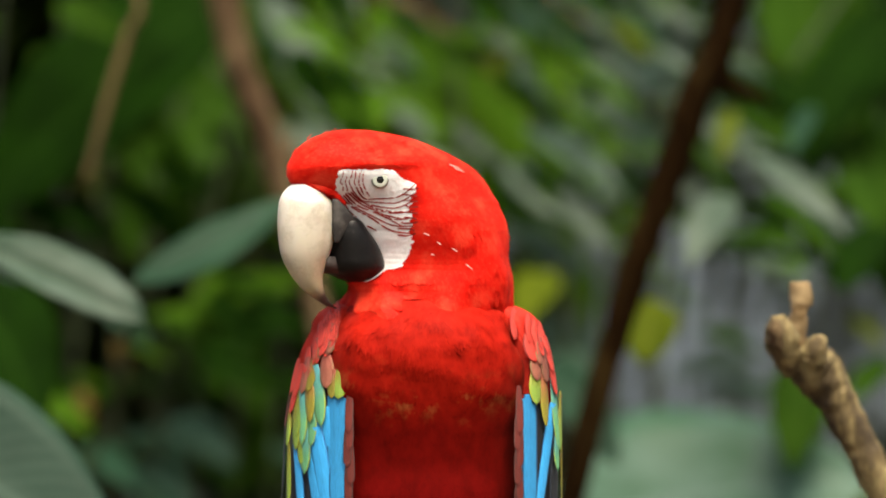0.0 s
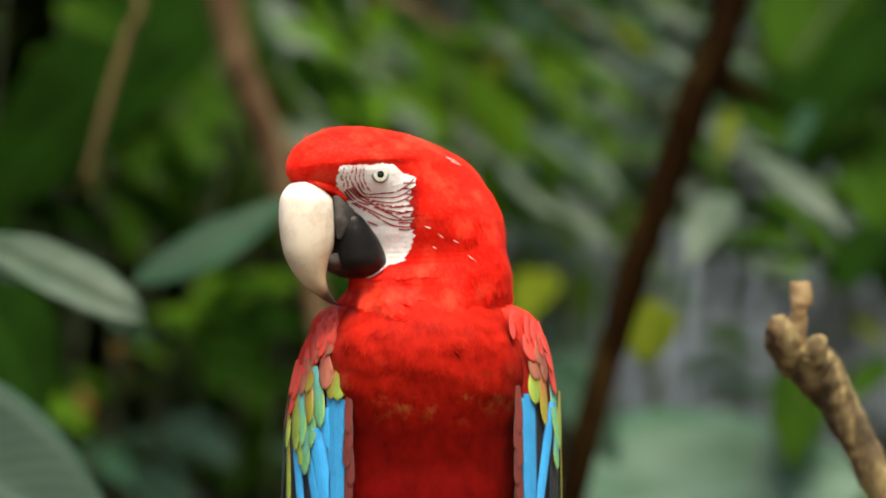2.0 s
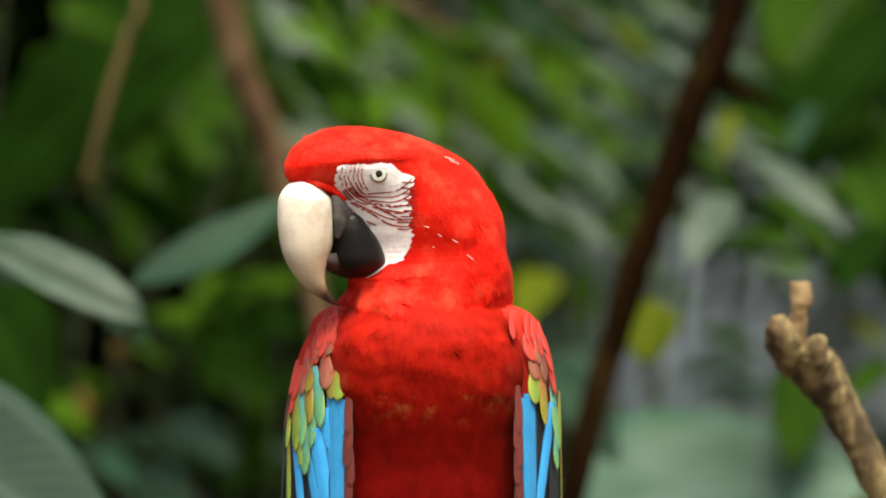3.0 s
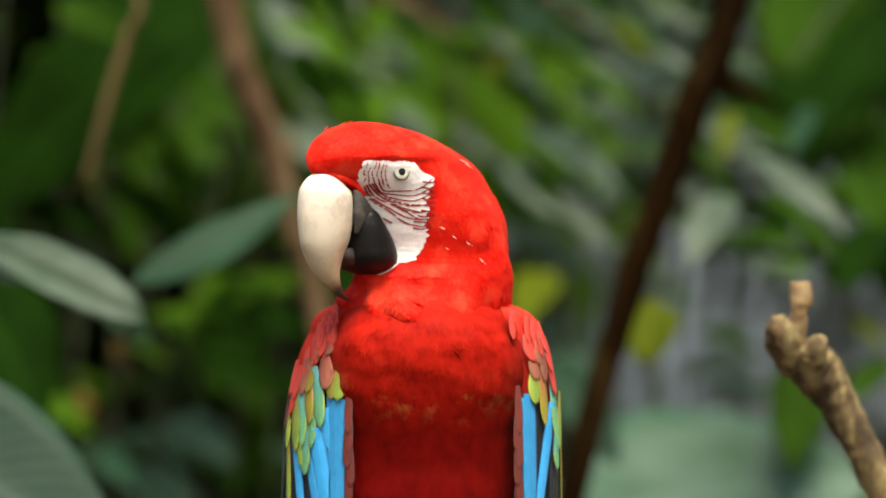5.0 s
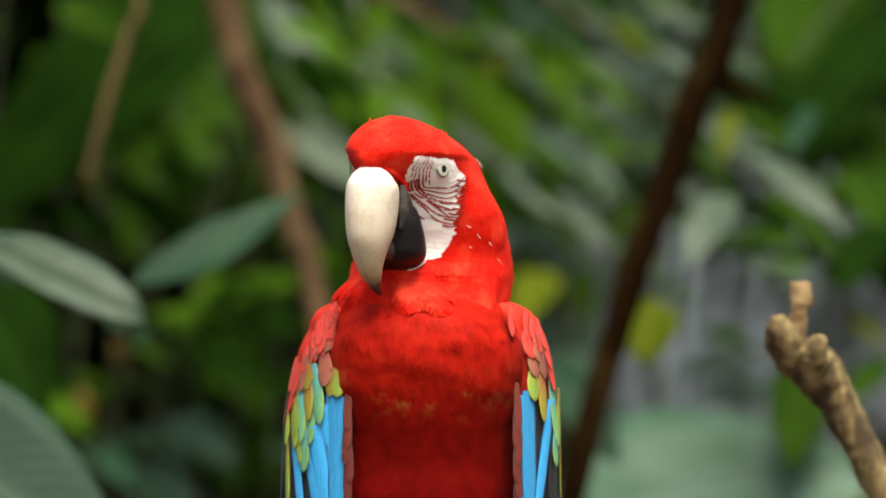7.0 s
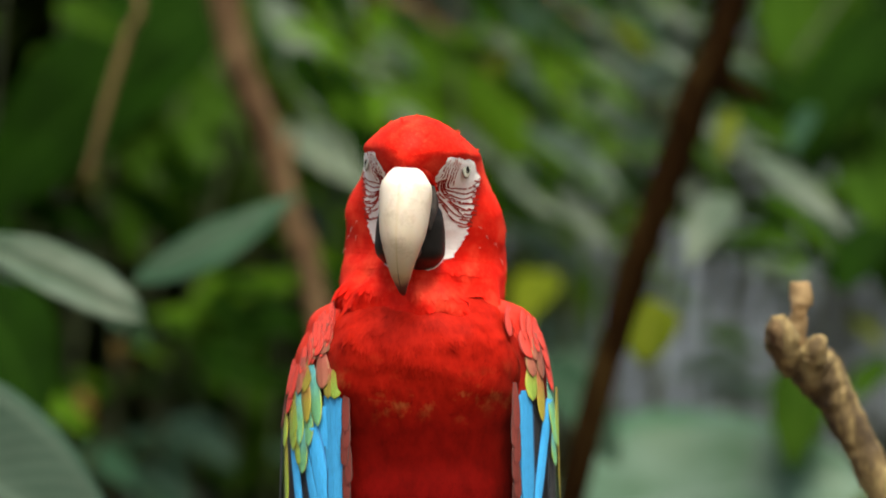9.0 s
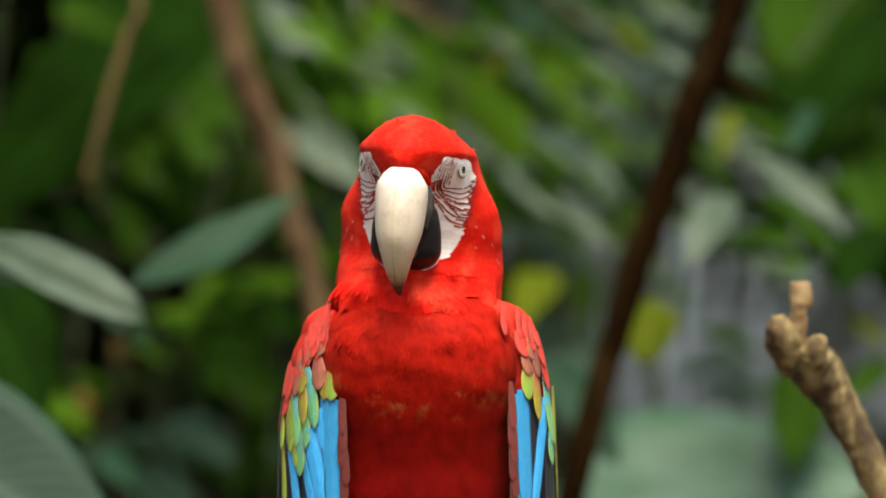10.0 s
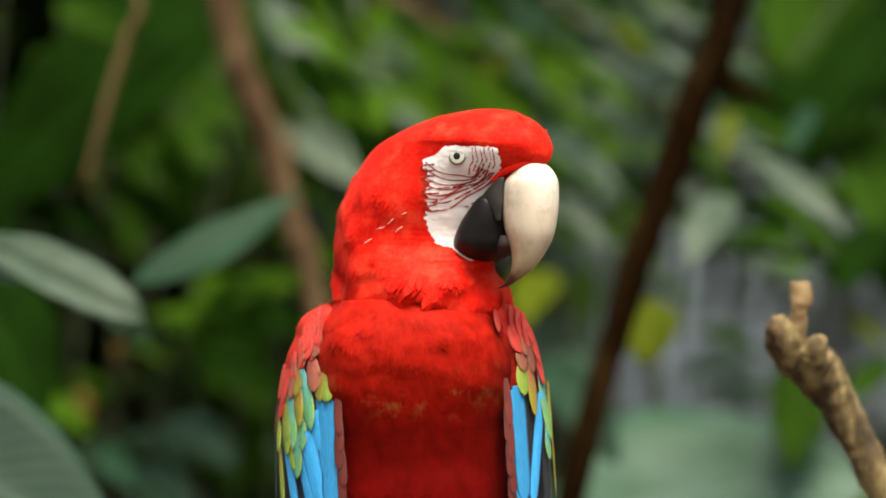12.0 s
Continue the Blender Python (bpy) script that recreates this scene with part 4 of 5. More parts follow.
# ---------------------------------------------------------------- perch tree
def build_perch():
    root = Vector((0.52, 0.32, -0.03))
    top = thing("perch_tree", Matrix.Translation(root), "bare dead tree with a knobbly broken tan limb", "tree")

    def rel(pts):
        return [tuple(Vector(p) - root) for p in pts]
    v, f = tube(rel([root, (0.50, 0.28, 0.5), (0.47, 0.22, 1.0), (0.40, 0.17, 1.22), (0.2933, 0.150, 1.3119), (0.2649, 0.140, 1.3570), (0.2522, 0.140, 1.3816), (0.2400, 0.140, 1.4041), (0.2314, 0.140, 1.4184), (0.2221, 0.135, 1.4305), (0.2156, 0.130, 1.4419)]),
                [0.045, 0.04, 0.030, 0.018, 0.0115, 0.0106, 0.0106, 0.0116, 0.0145, 0.0145, 0.008], 20, 0.05, 2, 100)
    part("limb", mesh_of("limb", v, f, M_TAN), top, "dry tan limb with a swollen end")
    for pts, rad, sd in (([(0.2101, 0.130, 1.4249), (0.2056, 0.125, 1.4359), (0.2025, 0.120, 1.4489), (0.2005, 0.120, 1.4604)], [0.005, 0.0092, 0.0098, 0.0040], 4),
                         ([(0.2220, 0.118, 1.4327), (0.2238, 0.116, 1.4412), (0.2276, 0.120, 1.4468)], [0.007, 0.0068, 0.003], 6)):
        v, f = tube(rel(pts), rad, 16, 0.07, sd, 24)
        part("knot", mesh_of("knot", v, f, M_TAN), top, "gnarled brown knot")
    # a raised dark lump that paints the shade of a recess onto the knot
    v, f = tube(rel([(0.2012, 0.112, 1.4396), (0.1990, 0.110, 1.4491), (0.1991, 0.112, 1.4565)]), [0.002, 0.0040, 0.002], 12, 0.10, 9, 14)
    part("hollow", mesh_of("hollow", v, f, M_BARK), top, "dark brown lump painted as the knot's shaded recess")
    v, f = tube(rel([(0.2112, 0.135, 1.4458), (0.2142, 0.130, 1.4575), (0.2152, 0.130, 1.4697), (0.2149, 0.130, 1.4803)]), [0.0075, 0.0052, 0.0065, 0.0060], 12, 0.12, 5, 20)
    part("broken_stub", mesh_of("broken_stub", v, f, M_CUT), top, "raw orange broken stub")
    v, f = tube(rel([(0.47, 0.22, 0.95), (0.30, 0.10, 1.16), (0.10, 0.0, 1.192), (-0.10, -0.01, 1.194), (-0.30, 0.0, 1.17)]),
                [0.026, 0.020, 0.017, 0.016, 0.012], 14, 0.06, 12, 50)
    part("perch_limb", mesh_of("perch_limb", v, f, M_BARK), top)


build_perch()

# ---------------------------------------------------------------- the macaw
U = 0.0003226  # the bird is drawn in this unit, in metres
HOME = pose(-0.0116, 0, 1.2132)
macaw = thing("macaw", HOME, "scarlet macaw with blue and green wings perching upright", "parrot")

# head slices: height over the neck's root, centre forward, half length, half width
HEAD_SLICES = catmull([(-70, 0, 90, 92), (-30, 2, 122, 124), (0, 4, 147, 144), (30, 4, 152, 150), (60, 6, 154, 151), (110, 4, 144, 153), (160, 19, 161, 143), (205, 39, 171, 124), (220, 53, 177, 116.5),
                       (235, 69, 186, 111), (250, 82.5, 189.5, 107), (266, 92.5, 181.5, 104), (278, 100.5, 169.5, 99), (295, 112.5, 146.5, 86), (310, 122.5, 120.5, 68), (322, 131, 92, 50), (331, 141, 55, 31), (336, 146, 24, 14)], 96)
# how much the face narrows towards the beak, by height
NARROW = [(0, 0.0), (50, 0.35), (90, 0.84), (160, 0.86), (205, 0.72), (246, 0.55), (276, 0.26), (320, 0.0)]
SET_BACK = 60  # how far behind the middle the narrowing begins


def slice_at(h):
    return [np.interp(h, HEAD_SLICES[:, 0], HEAD_SLICES[:, k]) for k in (1, 2, 3)]


def narrow_at(h):
    return float(np.interp(h, [r[0] for r in NARROW], [r[1] for r in NARROW]))


def oval(c, a, b, t, e=2.15):
    ct, st = math.cos(t), math.sin(t)
    return c + a * math.copysign(abs(ct) ** (2 / e), ct), b * math.copysign(abs(st) ** (2 / e), st)


def taper(u, c, a, h):
    s = max(0.0, (u - c + SET_BACK) / (a + SET_BACK))
    return 1 - narrow_at(h) * s ** 1.6


def brow(u, h):
    """The feathered ridge over the eye, fading behind it."""
    return 5.5 * math.exp(-((h - 281) / 10) ** 2) * max(0.0, min(1.0, (u - 30) / 60)) * max(0.0, min(1.0, (215 - u) / 45))


def ear(u, h):
    """The full ear coverts behind the bare cheek."""
    return 10.0 * math.exp(-((u - 20) / 42) ** 2 - ((h - 185) / 46) ** 2)


def head_point(h, t):
    """A point of the head's skin at height h; t turns from straight ahead to the bird's side (+x)."""
    c, a, b = slice_at(h)
    u, v = oval(c, a, b, t)
    v *= taper(u, c, a, h)
    v += math.copysign(brow(u, h) + ear(u, h), v) * min(1.0, abs(v) / 40)
    # soft lumps of down swelling most on the neck; a hollow under the jaw; a ragged hem
    behind = max(0.0, min(1.0, (60 - u) / 50))
    under = max(0.0, min(1.0, (80 - h) / 45))
    soft = max(0.0, min(1.0, (255 - h) / 110)) * (0.04 + 0.96 * max(0.62 * behind, under))
    lump = 1 + soft * (0.018 + 0.11 * noise.noise((v * 0.0105 + 3.1, u * 0.0105, h * 0.013)) + 0.045 * noise.noise((v * 0.024, u * 0.024, h * 0.024 + 7)) + 0.010 * noise.noise((v * 0.06, u * 0.06, h * 0.05)))
    # hanging folds round the neck
    lump += 0.085 * under * noise.noise((3.2 * math.cos(t), 3.2 * math.sin(t), h * 0.006 + 5))
    lump -= 0.11 * math.exp(-((h - 54) / 17) ** 2) * max(0.0, min(1.0, (u - 30) / 80))
    hem = (38 * noise.noise((v * 0.015, u * 0.015, 4)) + 9 * noise.noise((v * 0.04, u * 0.04, 9)) - 14) * max(0.0, min(1.0, (70 - h) / 60))
    return np.array([v * lump, -u * lump, h + hem]) * U


def head_side(u, h, side, out=0.0):
    """The skin point on one side at a place forward u and height h."""
    c, a, b = slice_at(h)
    r = min(abs(u - c) / a, 0.995)
    v = b * (1 - r ** 2.15) ** (1 / 2.15)
    v *= taper(u, c, a, h)
    v += brow(u, h) + ear(u, h)
    return np.array([side * (v + out), -u, h]) * U


# the bare white cheek, as an outline of forward and height
PATCH = [(193, 215), (204, 227), (211, 241), (211, 257), (209, 269), (200, 272), (174, 267), (156, 268), (136, 269), (119, 262), (110, 254), (81, 243), (84, 231), (88, 211), (89, 191), (86, 172), (79, 142), (79, 122), (86, 105), (98, 94), (114, 88), (140, 88), (165, 102), (178, 150), (181, 205)]


def inside(u, h, poly):
    hit = False
    for (a, b), (c, d) in zip(poly, poly[1:] + poly[:1]):
        if (b > h) != (d > h) and u < (c - a) * (h - b) / (d - b) + a:
            hit = not hit
    return hit


def build_head():
    rng = np.random.RandomState(4)
    rings = [[head_point(h, 2 * math.pi * j / 120) for j in range(120)] for h in HEAD_SLICES[:, 0]]
    v, f = skin_rings(rings)
    top = part("head", mesh_of("head", v, f, M_CROWN), macaw, "scarlet feathered head and neck")
    p, n = scatter(v, f, 64000, rng)
    cen = np.array([0, -0.02, 0.04])
    flip = ((p - cen) * n).sum(1) < 0
    n[flip] *= -1
    u, h = -p[:, 1] / U, p[:, 2] / U
    keep = np.array([not (inside(a + (3 if a > 110 else 6) * rng.randn(), b + 2.5 * rng.randn(), PATCH) or (a > 172 and 74 < b < 222)) for a, b, c in zip(u, h, p[:, 0])]) & (h > -55)
    p, n, u, h = p[keep], n[keep], u[keep], h[keep]
    high = np.clip((h - 150) / 110, 0, 1)
    way = np.stack([np.zeros_like(u), 0.25 + 0.9 * high, -1.0 + 0.75 * high], 1)
    fine = np.clip((u - 40) / 160, 0, 1)
    ln = (11 - 2 * fine) * U
    sv, sf, sn = strands(p, n, way, ln, 3.6 * U, 0.24 * U, rng)
    tagged(part("head_plumage", soften(mesh_of("head_plumage", sv, sf, M_CROWN), sn), top), kind="stuff")
    tuft = (h > 285) & (rng.rand(len(p)) < 0.006)
    sv, sf, sn = strands(p[tuft], n[tuft], way[tuft], 20 * U, 3.4 * U, 4.5 * U, rng)
    tagged(part("crown_tuft", soften(mesh_of("crown_tuft", sv, sf, M_CROWN), sn), top), kind="stuff")
    nape = (h < 190) & (h > 20) & (u < 40) & (rng.rand(len(p)) < 0.016)
    sv, sf, sn = strands(p[nape], n[nape], way[nape], 22 * U, 4.5 * U, 1.8 * U, rng)
    tagged(part("nape_tuft", soften(mesh_of("nape_tuft", sv, sf, M_CROWN), sn), top), kind="stuff")
    hemline = (h < 34) & (h > -14) & (rng.rand(len(p)) < 0.10)
    sv, sf, sn = strands(p[hemline], n[hemline], way[hemline], 15 * U, 5 * U, 0.4 * U, rng)
    tagged(part("neck_fringe", soften(mesh_of("neck_fringe", sv, sf, M_CROWN), sn), top), kind="stuff")
    # broad soft feathers that hang from the neck over the crop
    pick = np.flatnonzero((h < 46) & (h > -6))
    pick = rng.choice(pick, 130, replace=False)
    sv, sf, sn = strands(p[pick], n[pick], way[pick], 27 * U, 13 * U, 0.7 * U, rng)
    tagged(part("neck_feather", soften(mesh_of("neck_feather", sv, sf, M_CROWN), sn), top), kind="stuff")
    # feathered lores that run down either side of the beak's root
    for side in (-1, 1):
        v, f = tube([(side * x * U, -a * U, b * U) for x, a, b in ((10, 253, 246), (20, 246, 243), (30, 229, 236), (37.5, 209, 226), (42, 194, 213))], [4 * U, 5.5 * U, 6 * U, 5 * U, 3 * U], 16, 0.03, 5, 26)
        lore = part("lore", mesh_of("lore", v, f, M_CROWN), top, "red feathered strip beside the beak")
        q, m = scatter(v, f, 1500, rng)
        axis = np.array([side * 40, -226, 229]) * U
        m[((q - axis) * m).sum(1) < -0.001] *= -1
        sv, sf, sn = strands(q, m, np.tile((side * 0.2, 0.8, -0.7), (len(q), 1)), 9 * U, 2.4 * U, 0.5 * U, rng, 0.03)
        tagged(part("lore_down", soften(mesh_of("lore_down", sv, sf, M_CROWN), sn), top), kind="stuff")
    # pale quills of new feathers behind the cheek
    stray = np.random.RandomState(21)
    for side in (-1, 1):
        for k in range(5):
            q = head_side((62, 44, 50, 22, 6)[k] + stray.uniform(-6, 6), (152, 142, 122, 128, 104)[k] + stray.uniform(-6, 6), side, 4.0)
            w = Vector((side * 0.3, 0.8, -0.5 + stray.uniform(-0.35, 0.25))).normalized()
            v, f = tube([tuple(q), tuple(Vector(q) + w * 8 * U), tuple(Vector(q) + w * 16 * U)], [0.5 * U, 0.6 * U, 0.2 * U], 6, 0.0, k, 6)
            part("pin_feather", mesh_of("pin_feather", v, f, M_QUILL), top, "pale quill of a growing feather")
    # two long pale shafts behind the crown
    for u0, h0 in ((4, 275), (-6, 268)):
        a, c = head_side(u0, h0, 1, 3), head_side(u0 - 22, h0 - 7, 1, 5)
        v, f = tube([tuple(a), tuple((a + c) / 2), tuple(c)], [0.9 * U, 1.0 * U, 0.4 * U], 6, 0.0, 2, 6)
        part("pin_feather", mesh_of("pin_feather", v, f, M_QUILL), top, "pale quill of a growing feather")
    return top


def build_cheek(side):
    """Bare white skin with rows of tiny red feathers, the eye and its lid."""
    rng = np.random.RandomState(7 + side)
    verts, faces, uvs = [], [], {}
    hs, us = np.linspace(58, 276, 190), np.linspace(70, 226, 140)
    for i, h in enumerate(hs):
        for j, u in enumerate(us):
            uvs[i, j] = len(verts)
            wob = 0.8 * noise.noise((u * 0.05, h * 0.05, 3)) + 0.5 * noise.noise((u * .15, h * .15, 8))
            verts.append(head_side(u, h, side, -1.0 + 3.0 * min(1, max(0, (271 - h) / 12)) + wob))
    for i in range(len(hs) - 1):
        for j in range(len(us) - 1):
            if inside((us[j] + us[j + 1]) / 2 + 7 * noise.noise((us[j] * 0.03, hs[i] * 0.16, 2)), (hs[i] + hs[i + 1]) / 2 + 3 * noise.noise((us[j] * 0.12, hs[i] * 0.03, 6)), PATCH):
                q = (uvs[i, j], uvs[i, j + 1], uvs[i + 1, j + 1], uvs[i + 1, j])
                faces.append(q if side < 0 else q[::-1])
    cheek = part("cheek_patch", mesh_of("cheek_patch", verts, faces, M_SKIN), head, "bare white cheek lined with tiny red feathers")

    vv, ff = [], []

    def feather_line(pts, width, loose=1.1, gaps=0.05):
        rows = catmull([(a + rng.normal(0, loose), c + rng.normal(0, loose)) for a, c in pts], 26)
        for k in range(len(rows) - 1):
            (u0, h0), (u1, h1) = rows[k], rows[k + 1]
            if rng.rand() < gaps:
                continue
            u1, h1 = u0 + (u1 - u0) * 1.5, h0 + (h1 - h0) * 1.5
            du, dh = u1 - u0, h1 - h0
            L = math.hypot(du, dh) + 1e-6
            pu, ph = -dh / L * width / 2 * rng.uniform(0.8, 1.15), du / L * width / 2 * rng.uniform(0.8, 1.15)
            b = len(vv)
            vv.extend([head_side(u0 - pu, h0 - ph, side, 2.3), head_side(u0 + pu, h0 + ph, side, 2.3), head_side((u0 + u1) / 2 + pu, (h0 + h1) / 2 + ph, side, 3.6),
                   head_side((u0 + u1) / 2 - pu, (h0 + h1) / 2 - ph, side, 3.6), head_side(u1, h1 + rng.uniform(-1, 1), side, 3.4)])
            ff.extend([(b, b + 1, b + 2, b + 3), (b + 3, b + 2, b + 4)])

    # lines under the eye sweep back from the corner of the beak; the upper ones rise again behind the eye
    for k in range(7):
        s = k / 6
        feather_line([(198 - 22 * s, 222 + 9 * s), (168 - 8 * s, 199 + 18 * s), (143 - 3 * s, 180 + 36 * s), (110 - s, 159 + 61 * s), (82 + 3 * s, 154 + 86 * s)], 2.4 - 0.3 * s, 0.9, 0.08)
    for k in range(3):
        feather_line([(152 - 12 * k, 206 - 9 * k), (128 - 8 * k, 197 - 10 * k), (104 - 4 * k, 192 - 12 * k)], 2.2, 1.0, 0.25)
    # a last faint row along the beak, and loose streaks running out into the red behind
    feather_line([(190, 212), (170, 191), (150, 174), (128, 158)], 2.4, 1.2, 0.5)
    for k in range(9):
        h0 = 152 + 10 * k
        feather_line([(98 + rng.uniform(-3, 6), h0 + 2), (88, h0), (78, h0 + rng.uniform(-3, 4))], 2.5, 0.8, 0.1)
    # short broken rows before the eye
    for k in range(6):
        s = k / 5
        feather_line([(206 - 33 * s, 266 - s), (206 - 34 * s, 255), (205 - 35 * s, 246 - 3 * s), (200 - 38 * s, 237 - 5 * s), (195 - 41 * s, 229 - 9 * s)], 1.9, 0.8, 0.34)
    tagged(part("face_down", mesh_of("face_down", vv, ff, M_LINE), head, "rows of tiny dark red feathers"), kind="stuff")
    return cheek


def build_eye(side):
    """A pale iris with a black pupil in a ring of skin."""
    c = head_side(143, 249, side, -0.6)
    nrm = np.array([side, -0.38, 0.04])
    z = Vector(nrm).normalized()
    m = Matrix.Translation(c) @ z.to_track_quat("Z", "Y").to_matrix().to_4x4()

    def dome(r, rise, hole=0.0, lift=0.0, n=24, k=6):
        rings = []
        for i in range(k + 1):
            q = hole + (r - hole) * (1 - i / k)
            zz = rise * math.sqrt(max(0, 1 - (q / (r * 1.02)) ** 2)) + lift
            rings.append([(q * math.cos(t) * U, q * math.sin(t) * U, zz * U) for t in np.linspace(0, 2 * math.pi, n, endpoint=False)])
        return skin_rings([[np.array(x) for x in r] for r in rings])
    v, f = dome(15.4, 3.4, 0.5, 1.6)
    part("eye_rim", mesh_of("eye_rim", v, f, M_RIM), head, "grey eyelid rim", m)
    v, f = dome(14.2, 2.4, 0.3, 2.9)
    eye = part("eye", mesh_of("eye", v, f, M_IRIS), head, "pale yellow-white eye", m)
    v, f = dome(6.9, 1.0, 0.2, 4.7)
    part("pupil", mesh_of("pupil", v, f, M_PUPIL), head, "", m)
    v, f = dome(18.2, 5.2, 0.3, 3.4)
    lid = part("eyelid", mesh_of("eyelid", v, f, M_SKIN), head, "white upper eyelid", m)
    return lid, m


def build_upper_beak():
    rows = catmull([(250, 250, 236, 8), (245, 262, 228, 18), (235, 276, 218, 29), (222, 286, 207, 38), (207, 291, 195, 44.5), (170, 294, 190, 44), (130, 290, 197, 39.5), (105, 282, 207, 32.5), (78, 265, 213, 24), (56, 244, 209, 17), (40, 220, 199, 10.5), (30, 203, 189, 6.5), (24, 184, 178, 2.5)], 54)
    rings, uv = [], []
    n = 32
    for i, (h, fr, bk, hw) in enumerate(rows):
        ring = []
        for j in range(n):
            t = 2 * math.pi * j / n
            u, v = oval((fr + bk) / 2, (fr - bk) / 2, hw, t, 2.25)
            # the keel is narrower than the sides
            v *= 1 - 0.22 * max(0, math.cos(t)) ** 2
            ring.append(np.array([v, -u, h]) * U)
            uv.append((j / n, i / (len(rows) - 1)))
        rings.append(ring)
    v, f = skin_rings(rings)
    uv += [(0, 0), (0, 1)]
    part("upper_beak", mesh_of("upper_beak", v, f, M_BEAK, True, uv), head, "ivory hooked upper beak with a black tip")
    for side in (-1, 1):
        rows = catmull([(216, 212, 200, 3), (198, 212, 182, 6), (183, 212, 170, 7), (168, 212, 177, 6), (155, 210, 190, 4), (140, 209, 199, 2)], 16)
        rings = []
        for h, fr, bk, th in rows:
            ring = []
            for j in range(14):
                t = 2 * math.pi * j / 14
                u = (fr + bk) / 2 + (fr - bk) / 2 * math.cos(t)
                ring.append(np.array([side * (41 + th * math.sin(t) + 0.10 * (200 - u)), -u, h]) * U)
            rings.append(ring)
        v, f = skin_rings(rings)
        part("beak_corner", mesh_of("beak_corner", v, f, M_GREYBEAK), head, "black corner of the upper beak")


def build_lower_beak():
    rows = catmull([(185, 180, 160, 42), (177, 196, 146, 52), (160, 202, 131, 57), (140, 203, 114, 60), (120, 202, 102, 61), (102, 200, 96, 61), (88, 191, 97, 55), (76, 170, 104, 42), (69, 148, 116, 24)], 26)
    rings = []
    n = 28
    for h, fr, bk, hw in rows:
        rings.append([np.array([p[1], -p[0], h]) * U for p in (oval((fr + bk) / 2, (fr - bk) / 2, hw, 2 * math.pi * j / n, 2.3) for j in range(n))])
    v, f = skin_rings(rings)
    part("lower_beak", mesh_of("lower_beak", v, f, M_BLACKBEAK), head, "blunt black lower beak")
    # pale skin round the root of the lower beak
    for side in (-1, 1):
        v, f = tube([(side * q * U, -p * U, h * U) for p, q, h in ((116, 54, 92), (124, 50, 84), (134, 42, 76), (141, 30, 71), (145, 12, 68))], [0.6 * U, 1.4 * U, 1.5 * U, 1.3 * U, 0.7 * U], 8, 0.05, 4, 20)
        part("mouth_skin", mesh_of("mouth_skin", v, f, M_SKIN), head, "thin rim of bare white skin")
    rows = catmull([(116, 222, 170, 26), (106, 226, 170, 28), (96, 221, 170, 27), (86, 204, 170, 18)], 12)
    rings = [[np.array([p[1], -p[0], h]) * U for p in (oval((fr + bk) / 2, (fr - bk) / 2, hw, 2 * math.pi * j / 20, 2.3) for j in range(20))] for h, fr, bk, hw in rows]
    v, f = skin_rings(rings)
    part("lower_beak_edge", mesh_of("lower_beak_edge", v, f, M_TONGUE), head, "dark brown worn edge of the lower beak")


M_LINE = plume_material("dark_red_face_down", (0.50, 0.075, 0.060), (0.33, 0.038, 0.032), (0.17, 0.018, 0.016), 90)
head = build_head()
LIDS = []
for s in (-1, 1):
    build_cheek(s)
    LIDS.append(build_eye(s))
build_upper_beak()
build_lower_beak()


# body: height under the neck's root, centre forward, half depth, half width
BODY = catmull([(30, 0, 132, 130), (-10, 7, 160, 154), (-45, 11, 171, 168), (-80, 12, 174, 178), (-120, 10, 172, 181), (-160, 7, 168, 181), (-210, 3, 164, 179), (-260, 0, 160, 178), (-320, 2, 160, 176), (-390, 0, 154, 160), (-460, -10, 138, 143), (-540, -30, 105, 110), (-600, -50, 66, 72), (-640, -62, 25, 28)], 84)
NECK = 770


def build_body():
    """One skin with soft folds, and the down over it."""
    rng = np.random.RandomState(14)
    rings = []
    for i, (h, c, a, b) in enumerate(BODY):
        ring = []
        square = np.interp(-h, [-20, 40, 130, 210], [2.2, 2.9, 2.9, 2.3])
        for j in range(96):
            u, v = oval(c, a, b, 2 * math.pi * j / 96, square)
            puff = np.interp(h, [-190, -90, 0], [0.3, 1.0, 1.4])
            k = 1 + puff * (0.030 * noise.noise((v * 0.013, u * 0.013, h * 0.015 + 2)) + 0.012 * noise.noise((v * 0.035, u * 0.035, h * 0.035)))
            ring.append(np.array([v * k, -u * k, h + NECK]) * U)
        rings.append(ring)
    v, f = skin_rings(rings)
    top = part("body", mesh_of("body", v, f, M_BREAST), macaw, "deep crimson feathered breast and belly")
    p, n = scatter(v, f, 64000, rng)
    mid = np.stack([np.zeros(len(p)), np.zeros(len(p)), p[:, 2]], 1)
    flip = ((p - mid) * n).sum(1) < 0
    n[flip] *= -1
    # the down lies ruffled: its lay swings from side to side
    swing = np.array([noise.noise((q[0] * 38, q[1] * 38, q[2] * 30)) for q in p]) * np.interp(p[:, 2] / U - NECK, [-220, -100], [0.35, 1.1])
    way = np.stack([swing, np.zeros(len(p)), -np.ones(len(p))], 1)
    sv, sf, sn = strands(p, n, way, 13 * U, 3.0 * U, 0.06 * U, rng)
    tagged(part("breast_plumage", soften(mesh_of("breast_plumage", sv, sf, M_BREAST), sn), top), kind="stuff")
    loose = (p[:, 2] / U - NECK > -150) & (rng.rand(len(p)) < 0.012)
    sv, sf, sn = strands(p[loose], n[loose], way[loose], 24 * U, 4 * U, 1.2 * U, rng)
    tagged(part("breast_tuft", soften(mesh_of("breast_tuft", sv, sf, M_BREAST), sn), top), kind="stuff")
    return top


